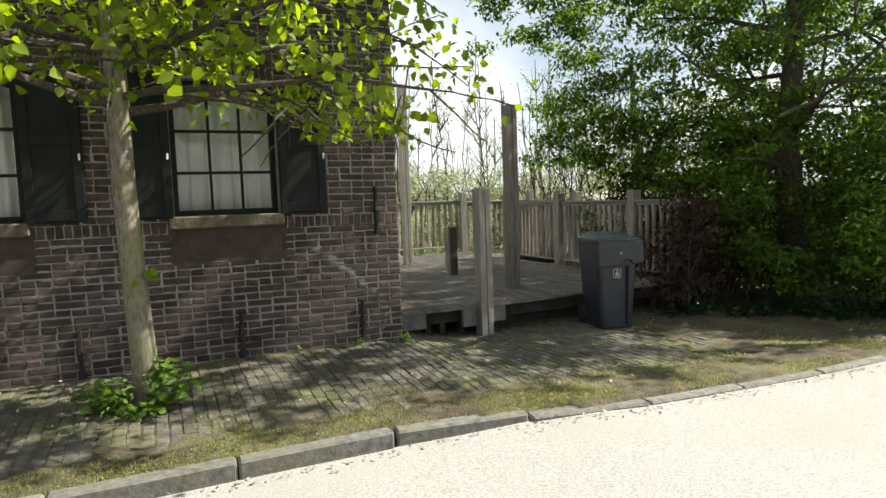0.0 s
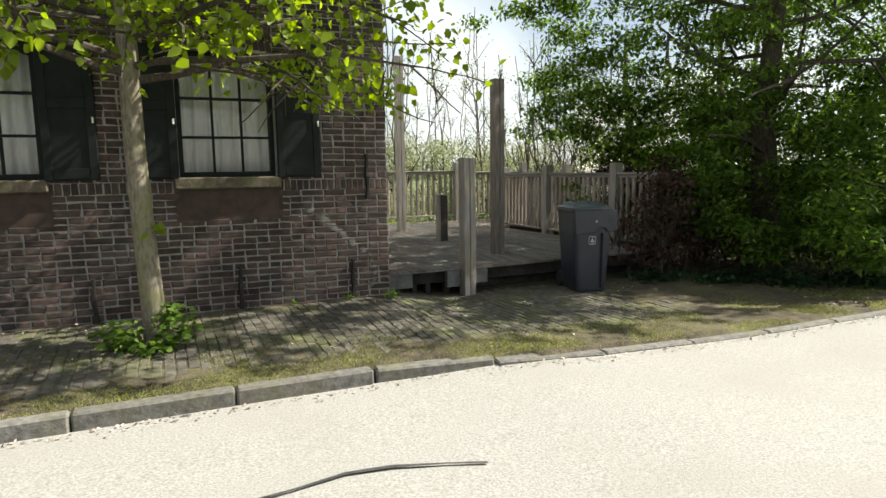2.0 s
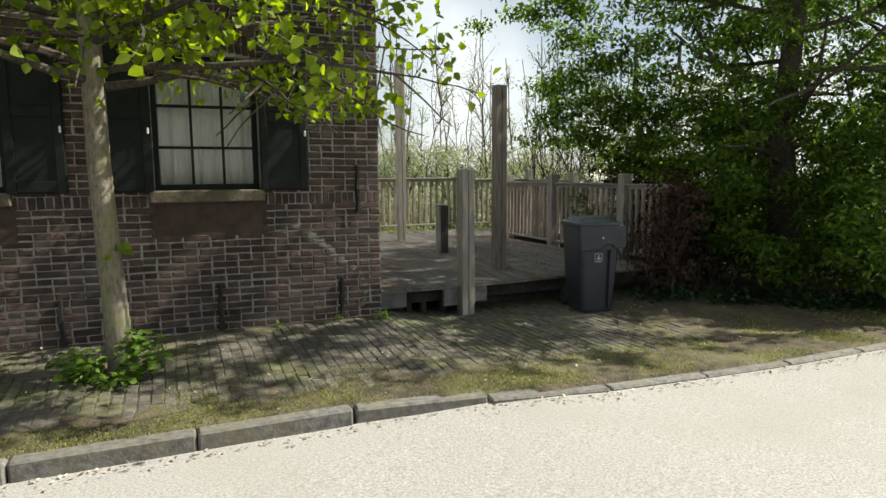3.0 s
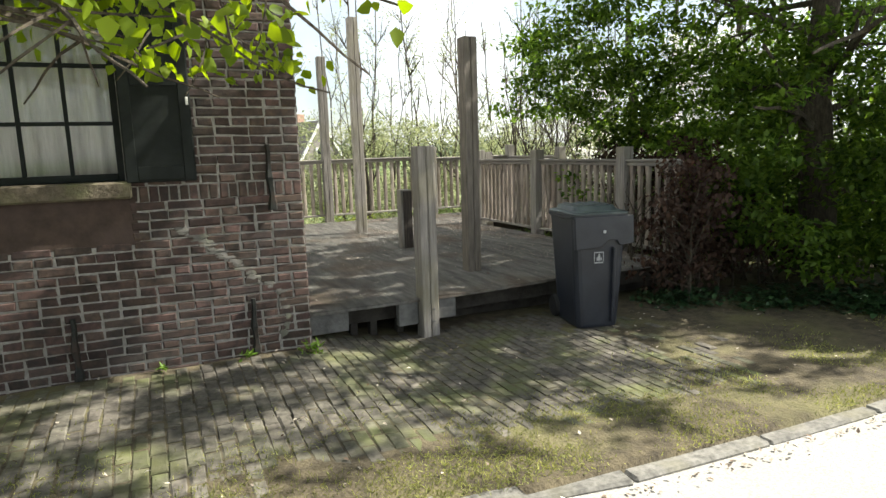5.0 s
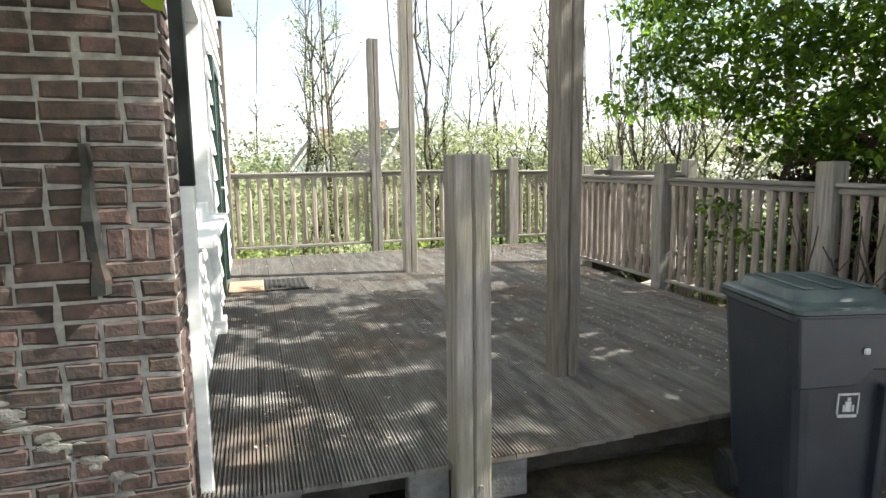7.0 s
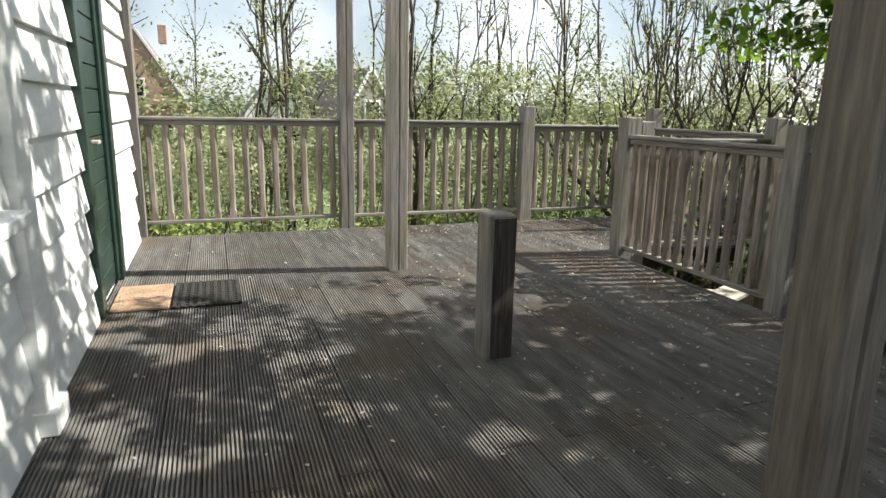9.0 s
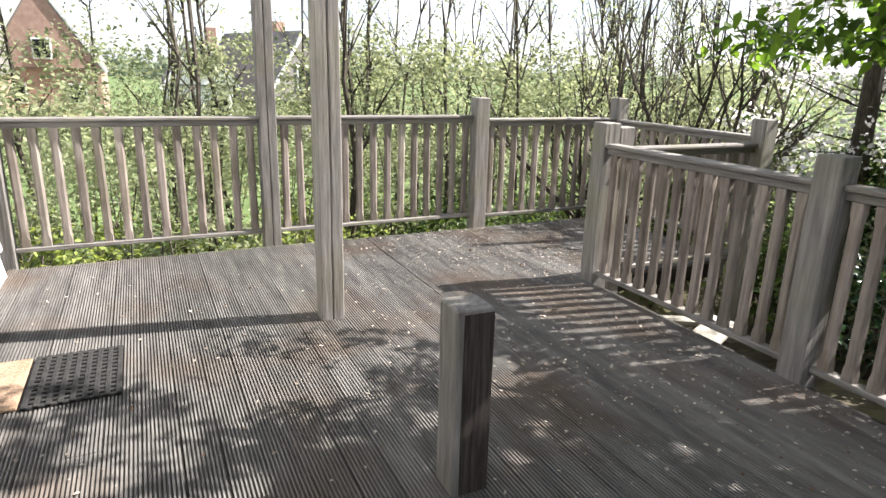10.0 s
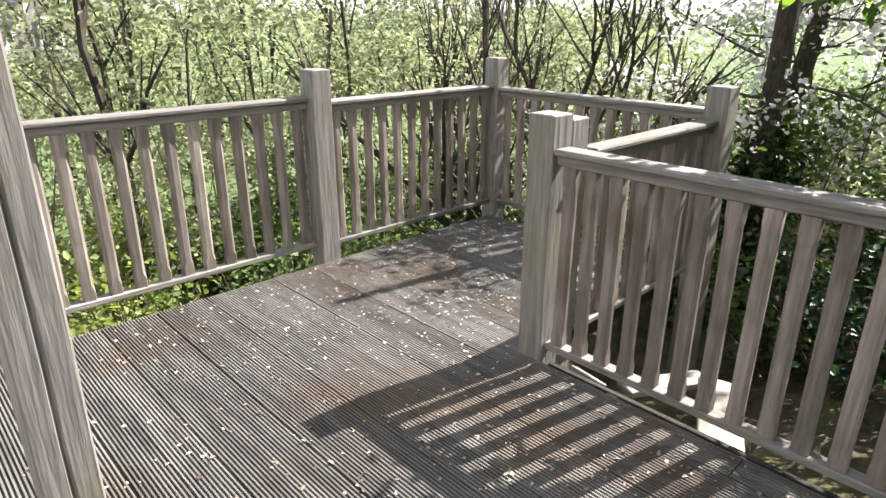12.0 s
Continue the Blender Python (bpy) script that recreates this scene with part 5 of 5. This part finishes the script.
# ---- distance ----
def far_house(x, y, w, d, eave, ridge, wall_mat, along, label, turn=0.0):
    g = gz(x, y)
    h = empty("house", (x, y, g), label, "house", "houses across the meadow")
    m = pose(x, y, g, 0, 0, turn)
    part("wall", cuboid(-w / 2, w / 2, -d / 2, d / 2, -0.3, eave, 0, m=m), wall_mat, h)
    bm = bmesh.new()
    if along == "x":
        tri = [(-d / 2 - 0.25, eave - 0.15), (0, ridge), (d / 2 + 0.25, eave - 0.15)]
        v = [[bm.verts.new((sx * (w / 2 + 0.2), a, b)) for a, b in tri] for sx in (-1, 1)]
    else:
        tri = [(-w / 2 - 0.25, eave - 0.15), (0, ridge), (w / 2 + 0.25, eave - 0.15)]
        v = [[bm.verts.new((a, sx * (d / 2 + 0.2), b)) for a, b in tri] for sx in (-1, 1)]
    bm.faces.new(v[0])
    bm.faces.new(v[1][::-1])
    for i in range(3):
        j = (i + 1) % 3
        bm.faces.new((v[0][i], v[1][i], v[1][j], v[0][j]))
    bmesh.ops.recalc_face_normals(bm, faces=bm.faces)
    bm.transform(m)
    roof = part("roof", bm, M_FROOF, h)
    if along == "y":
        bm = bmesh.new()
        a, b, c = (bm.verts.new((-w / 2, -d / 2 - 0.21, eave - 0.1)), bm.verts.new((w / 2, -d / 2 - 0.21, eave - 0.1)), bm.verts.new((0, -d / 2 - 0.21, ridge - 0.3)))
        a2, b2, c2 = (bm.verts.new((-w / 2, -d / 2 - 0.1, eave - 0.1)), bm.verts.new((w / 2, -d / 2 - 0.1, eave - 0.1)), bm.verts.new((0, -d / 2 - 0.1, ridge - 0.3)))
        bm.faces.new((a, b, c))
        bm.faces.new((c2, b2, a2))
        for p, q, r, s in ((a, c, c2, a2), (c, b, b2, c2), (b, a, a2, b2)):
            bm.faces.new((p, q, r, s))
        bm.transform(m)
        part("gable", bm, wall_mat, h)
        for s in (-1, 1):
            b = bmesh.new()
            p = [(s * (w / 2 + 0.3), -d / 2 - 0.24, eave - 0.3), (0, -d / 2 - 0.24, ridge)]
            tube(b, p, [0.09, 0.09], 4)
            b.transform(m)
            part("bargeboard", b, M_FWHITE, h)
    part("chimney", cuboid(w * 0.2, w * 0.2 + 0.5, -0.25, 0.25, ridge - 0.6, ridge + 0.55, 0.02, m=m), M_FBRICK, roof)
    for k in (-0.27, 0.27):
        wn_ = part("window", cuboid(w * k - 0.45, w * k + 0.45, -d / 2 - 0.06, -d / 2 + 0.02, 0.9, 2.0, 0.01, m=m), M_FWHITE, h)
        part("pane", cuboid(w * k - 0.36, w * k + 0.36, -d / 2 - 0.08, -d / 2 - 0.05, 1.0, 1.9, 0, m=m), M_BLACK, wn_)
    if along == "y":
        wn_ = part("window", cuboid(-0.45, 0.45, -d / 2 - 0.3, -d / 2 - 0.15, eave + 0.3, eave + 1.4, 0.01, m=m), M_FWHITE, h)
        part("pane", cuboid(-0.36, 0.36, -d / 2 - 0.33, -d / 2 - 0.28, eave + 0.4, eave + 1.3, 0, m=m), M_BLACK, wn_)


far_house(-3.4, 46, 5.2, 9, 2.9, 7.2, M_FBRICK, "y", "brick house with a steep gable and white bargeboards")
far_house(3.4, 33, 2.6, 5, 2.6, 4.4, M_FWHITE, "y", "small whitewashed house with a dark tiled roof")
far_house(6.6, 34, 3.6, 7, 2.0, 4.9, M_FROOF, "y", "dark barn with a steep roof", 20)
far_house(-9.5, 38, 9.0, 7, 2.6, 5.8, M_FBRICK, "x", "long brick house with a dark roof")


def far_woods():
    nr = np.random.default_rng(81)
    a = np.radians(nr.uniform(-80, 85, 420))
    d = nr.uniform(140, 260, 420)
    h = nr.uniform(1.8, 4.2, 420)
    w = nr.uniform(3, 8, 420)
    blobs = np.stack([d * np.sin(a), d * np.cos(a), -2.2 + h * 0.8, w, w, h], 1)
    c = blob_points(nr, blobs, 36000, 0.5)
    c = c[c[:, 2] > -2.6]
    tagged(link("far_woods", leaves_mesh("far_woods", c, nr.uniform(0.8, 1.9, len(c)), nr, 0.2, 0.8, 0.4), M_FARWOOD), "hazy line of far woods along the horizon", "woods", kind="stuff")


far_woods()


# ---- litter, grass, small things ----
def scatter():
    nr, rng = np.random.default_rng(91), random.Random(91)
    n = 17000
    c = np.stack([nr.uniform(0.1, 5.4, n), nr.uniform(0.4, 6.4, n), np.full(n, DZ + 0.004)], 1)
    w = np.clip((c[:, 0] - 1.6) / 2.2, 0.05, 1) * (0.4 + 0.6 * np.sin(c[:, 1] * 1.3 + c[:, 0]) ** 2)
    c = c[(nr.uniform(0, 1, n) < w) & ((c[:, 0] < 3.85) | (c[:, 1] > 4.8))]
    li = empty("dead_leaves", (3, 3, DZ), "scattered dry brown leaves lying on the deck", "leaves", kind="stuff")
    link("foliage", leaves_mesh("foliage", c, nr.uniform(0.007, 0.028, len(c)), nr, -0.05, 0.7, 0.97), M_LITTER, li)
    n = 650
    c = np.stack([nr.uniform(-5, 7, n), -2.24 - np.abs(nr.normal(0, 0.06, n)), np.zeros(n)], 1)
    c[:, 1] -= [kerb_shift(x) for x in c[:, 0]]
    c2 = np.stack([nr.uniform(-5, 7, 500), nr.uniform(-2.1, 0, 500), np.zeros(500)], 1)
    c = np.concatenate([c, c2])
    c[:, 2] = [road_z(x, y) + 0.008 if y < -2.2 - kerb_shift(x) else gz(x, y) + 0.012 for x, y, _ in c]
    lr = empty("gutter_leaves", (0, -2.3, 0), "brown leaf litter along the kerb and verge", "leaves", kind="stuff")
    link("foliage", leaves_mesh("foliage", c, nr.uniform(0.012, 0.036, len(c)), nr, -0.05, 0.6, 0.97), M_LITTER, lr)
    # grass
    gr = empty("grass", (0, -1.5, 0), "short dry grass and moss on the verge along the kerb", "grass", kind="stuff")
    n = 75000
    x = nr.uniform(-5.5, 9, n)
    y = -2.13 - np.array([kerb_shift(v) for v in x]) + np.abs(nr.normal(0, 0.5, n))
    patch = np.array([noise.noise(Vector((a * 1.6, b * 2.2, 7))) for a, b in zip(x, y)])
    ok = (y < -0.05) & (patch + nr.normal(0, 0.12, n) > -0.02) & ((y < -1.5) | (x < -1.2) | (x > 3) | (nr.uniform(0, 1, n) < 0.55))
    x, y = x[ok], y[ok]
    c = np.stack([x, y, [gz(a, b) for a, b in zip(x, y)]], 1)
    link("blades", leaves_mesh("blades", c, nr.uniform(0.01, 0.034, len(c)), nr, -0.6, 0.14, 0.3), M_GRASS, gr)
    wd = empty("wall_weeds", (0, -0.1, 0.1), "small green weeds growing at the wall's foot", "weeds", kind="stuff")
    c = blob_points(nr, [(-0.03, -0.12, 0.12, 0.1, 0.07, 0.08), (-0.45, -0.06, 0.15, 0.07, 0.03, 0.03), (-1.0, -0.06, 0.15, 0.05, 0.03, 0.02)], 90, 0.1)
    link("foliage", leaves_mesh("foliage", c, nr.uniform(0.03, 0.08, len(c)), nr, -0.1, 0.4, 0.6), M_WEED, wd)
    # pale planks and rubble outside the side railing
    for i, (x, y, z, l, w_, a, ti) in enumerate(((4.35, 3.9, 0.1, 0.75, 0.2, 25, 6), (4.6, 4.3, 0.02, 0.5, 0.16, -30, -8), (4.25, 3.3, -0.05, 0.3, 0.22, 60, 10), (4.2, 4.55, 0.12, 0.22, 0.09, 80, 35))):
        bm = cuboid(-l / 2, l / 2, -w_ / 2, w_ / 2, -0.02, 0.02, 0.006, m=pose(x, y, z, ti, 0, a))
        tagged(part("plank", bm, M_PLANK), "pale loose plank lying outside the railing", "plank", "loose planks")
    # rubble under it
    for i in range(9):
        x, y = rng.uniform(4.05, 4.9), rng.uniform(2.0, 4.5)
        bm = bmesh.new()
        bmesh.ops.create_icosphere(bm, subdivisions=2, radius=rng.uniform(0.08, 0.16))
        s = rng.uniform(0, 50)
        for v in bm.verts:
            v.co *= 1 + 0.45 * noise.noise(v.co * 6 + Vector((s, 0, 0)))
            v.co.z *= 0.6
        bm.transform(Matrix.Translation((x, y, gz(x, y) + 0.04)))
        tagged(part("stone", bm, M_PLANK), "pale rubble stone lying below the deck", "stone", "rubble stones")
    for i in range(7):
        x, y = 2.1 + 0.35 * i + rng.uniform(-0.1, 0.1), rng.uniform(6.7, 7.0)
        bm = bmesh.new()
        bmesh.ops.create_icosphere(bm, subdivisions=2, radius=rng.uniform(0.09, 0.17))
        s = rng.uniform(0, 50)
        for v in bm.verts:
            v.co *= 1 + 0.45 * noise.noise(v.co * 6 + Vector((s, 0, 0)))
        bm.transform(Matrix.Translation((x, y, gz(x, y) + 0.05)))
        tagged(part("stone", bm, M_PLANK), "pale rubble stone lying behind the deck", "stone", "rubble stones behind")


scatter()


# ---- pavers and bricks, piece by piece ----
def piece_mesh(name, sx, sy, sz, lip, wear=0.0, seed=0):
    """A brick-like piece: its face towards +z local, edges eased by the lip, corners worn unevenly."""
    bm = bmesh.new()
    rng = random.Random(seed)
    a = [bm.verts.new((x * sx / 2, y * sy / 2, -sz)) for x, y in ((-1, -1), (1, -1), (1, 1), (-1, 1))]
    b = [bm.verts.new((x * sx / 2, y * sy / 2, -lip)) for x, y in ((-1, -1), (1, -1), (1, 1), (-1, 1))]
    c = [bm.verts.new((x * (sx / 2 - lip), y * (sy / 2 - lip), 0)) for x, y in ((-1, -1), (1, -1), (1, 1), (-1, 1))]
    for v in b + c:
        v.co += Vector((rng.uniform(-wear, wear), rng.uniform(-wear, wear), rng.uniform(-wear, wear) * 0.4))
    for p, q in ((a, b), (b, c)):
        for i in range(4):
            bm.faces.new((p[i], p[(i + 1) % 4], q[(i + 1) % 4], q[i]))
    bm.faces.new(c)
    me = bpy.data.meshes.new(name)
    bm.to_mesh(me)
    bm.free()
    return me


def lay_pieces(name, rows, parent, mat, mat_joined, near):
    """rows: (mesh, pose). Those for which near(place) holds are objects, the rest one joined mesh."""
    verts, faces, k, count = [], [], 0, 0
    for me, m in rows:
        if near(m.translation) and count < 300:
            ob = link(name, me, mat, parent)
            ob.matrix_basis = m
            count += 1
        else:
            vs = [m @ v.co for v in me.vertices]
            verts += [tuple(v) for v in vs]
            faces += [tuple(i + k for i in p.vertices) for p in me.polygons]
            k += len(vs)
    me = bpy.data.meshes.new(name + "s_far")
    me.from_pydata(verts, [], faces)
    link(name + "s_far", me, mat_joined, parent, kind="stuff")


def wall_bricks():
    rng = random.Random(101)
    wear = ((0, 0), (-0.007, 0.0015), (0.002, -0.001), (-0.003, 0.001), (-0.012, 0), (-0.005, -0.003), (0.003, 0.002), (-0.002, 0))
    st = [piece_mesh("brick", 0.21 + d, 0.05 + e, 0.03, 0.007 + e, 0.0045, k) for k, (d, e) in enumerate(wear)]
    hd = [piece_mesh("brick", 0.1 + d * 0.7, 0.05 + e, 0.03, 0.007 + e, 0.0045, 20 + k) for k, (d, e) in enumerate(wear)]
    rl = [piece_mesh("brick", 0.05, 0.097, 0.03, 0.006, 0.004, 40 + k) for k in range(3)]
    rows = []

    def put(kind, x, z):
        rows.append((rng.choice(kind), pose(x + rng.uniform(-0.0035, 0.0035), -0.008 + rng.uniform(-0.003, 0.002), z + rng.uniform(-0.0022, 0.0022), 90, rng.uniform(-0.9, 0.9), rng.uniform(-0.8, 0.8))))

    def blocked(x, z, half):
        for d in (0.0, DX2):
            if x + half > WX0 + d - 0.005 and x - half < WX1 + d + 0.005 and WZ0 - 0.12 < z < WZ1 + 0.19:
                return True
            if x + half > WX0 + d + 0.0 and x - half < WX1 + d - 0.02 and 1.03 < z < 1.29:
                return True
        return False

    def course(z, i):
        if i % 2:
            x = -0.052
            while x > -5.6:
                if not blocked(x, z, 0.05):
                    put(hd, x, z)
                x -= 0.1105
        else:
            x = -0.108 - (0.1105 if (i // 2) % 2 else 0.0)
            if (i // 2) % 2:
                put(hd, -0.052, z)
                x = -0.052 - 0.1105 * 1.5
            while x > -5.6:
                if not blocked(x, z, 0.106):
                    put(st, x, z)
                elif not blocked(x + 0.055, z, 0.05):
                    put(hd, x + 0.055, z)
                elif not blocked(x - 0.055, z, 0.05):
                    put(hd, x - 0.055, z)
                x -= 0.221

    z, i = 1.255 - 0.0308, 0
    while z > 0.02:
        course(z, i)
        z -= 0.0617
        i += 1
    x = -0.03
    while x > -5.6:
        if not blocked(x, 1.33, 0.02):
            put(rl, x, 1.305)
        x -= 0.0615
    z, i = 1.355 + 0.0308, 1
    while z < 3.3:
        course(z, i)
        z += 0.0617
        i += 1
    # flat arches over the windows
    for d in (0.0, DX2):
        n = 15
        for k in range(n):
            t = (k + 0.5) / n
            x = WX0 + d + t * (WX1 - WX0)
            z = WZ1 + 0.045 + 0.05 * math.sin(math.pi * t)
            rows.append((rl[0], pose(x, -0.009, z, 90, -(t - 0.5) * 26, 0)))
            rows.append((rl[0], pose(x, -0.009, z + 0.09, 90, -(t - 0.5) * 26, 0)))
    lay_pieces("brick", rows, WALL, M_BRICK, M_BRICKI, lambda p: p.x > -1.28 and p.z < 1.9)
    # the corner's return
    rows = []
    z, i = 0.05, 0
    while z < 3.3:
        for k in range(2 if i % 2 else 1):
            ln = (0.1 + k * 0.11, hd) if i % 2 else (0.16, st)
            rows.append((rng.choice(ln[1]), pose(0.008, 0.06 + 0.11 * k if i % 2 else 0.112, z, 90, 0, 90)))
        z += 0.0617
        i += 1
    lay_pieces("brick", rows, WALL, M_BRICK, M_BRICKI, lambda p: False)


def pavers():
    pave = empty("pavement", (0.9, -1, 0), "mossy old clay pavers with sunken joints before the house", "pavement", kind="structure")
    rng = random.Random(111)
    kinds = [piece_mesh("paver", 0.076 + d, 0.168 + d * 2, 0.05, 0.007 + e, 0.005, 60 + k) for k, (d, e) in enumerate(((0, 0), (-0.004, 0.002), (0.001, 0.001), (-0.002, 0.001), (0.002, 0.003), (-0.006, 0)))]
    rows = []
    i = 0
    x = -5.0
    while x < 3.0:
        y = (0.3 if x > 0.04 else -0.13) - (0.087 if i % 2 else 0.0) - rng.uniform(0, 0.012)
        while y > -2.05:
            r = rng.random()
            if r > 0.85 * smooth(2.0, 3.0, x) and not (y < -1.55 and r < 0.75 * (1 - smooth(-2.0, -1.5, y))):
                h = paved(x, y) + rng.uniform(-0.003, 0.002)
                sl = (gz(x, y + 0.1) - gz(x, y - 0.1)) / 0.2
                sx = (gz(x + 0.1, y) - gz(x - 0.1, y)) / 0.2
                rows.append((rng.choice(kinds), pose(x + rng.uniform(-0.003, 0.003), y, h, math.degrees(math.atan(sl)) + rng.uniform(-0.8, 0.8), -math.degrees(math.atan(sx)) + rng.uniform(-0.8, 0.8), rng.uniform(-1.5, 1.5))))
            y -= 0.175
        x += 0.079
        i += 1
    lay_pieces("paver", rows, pave, M_PAVER, M_PAVERI, lambda p: 0.0 - 0.75 < p.x < 2.1 and p.y > -1.7)


pavers()
wall_bricks()
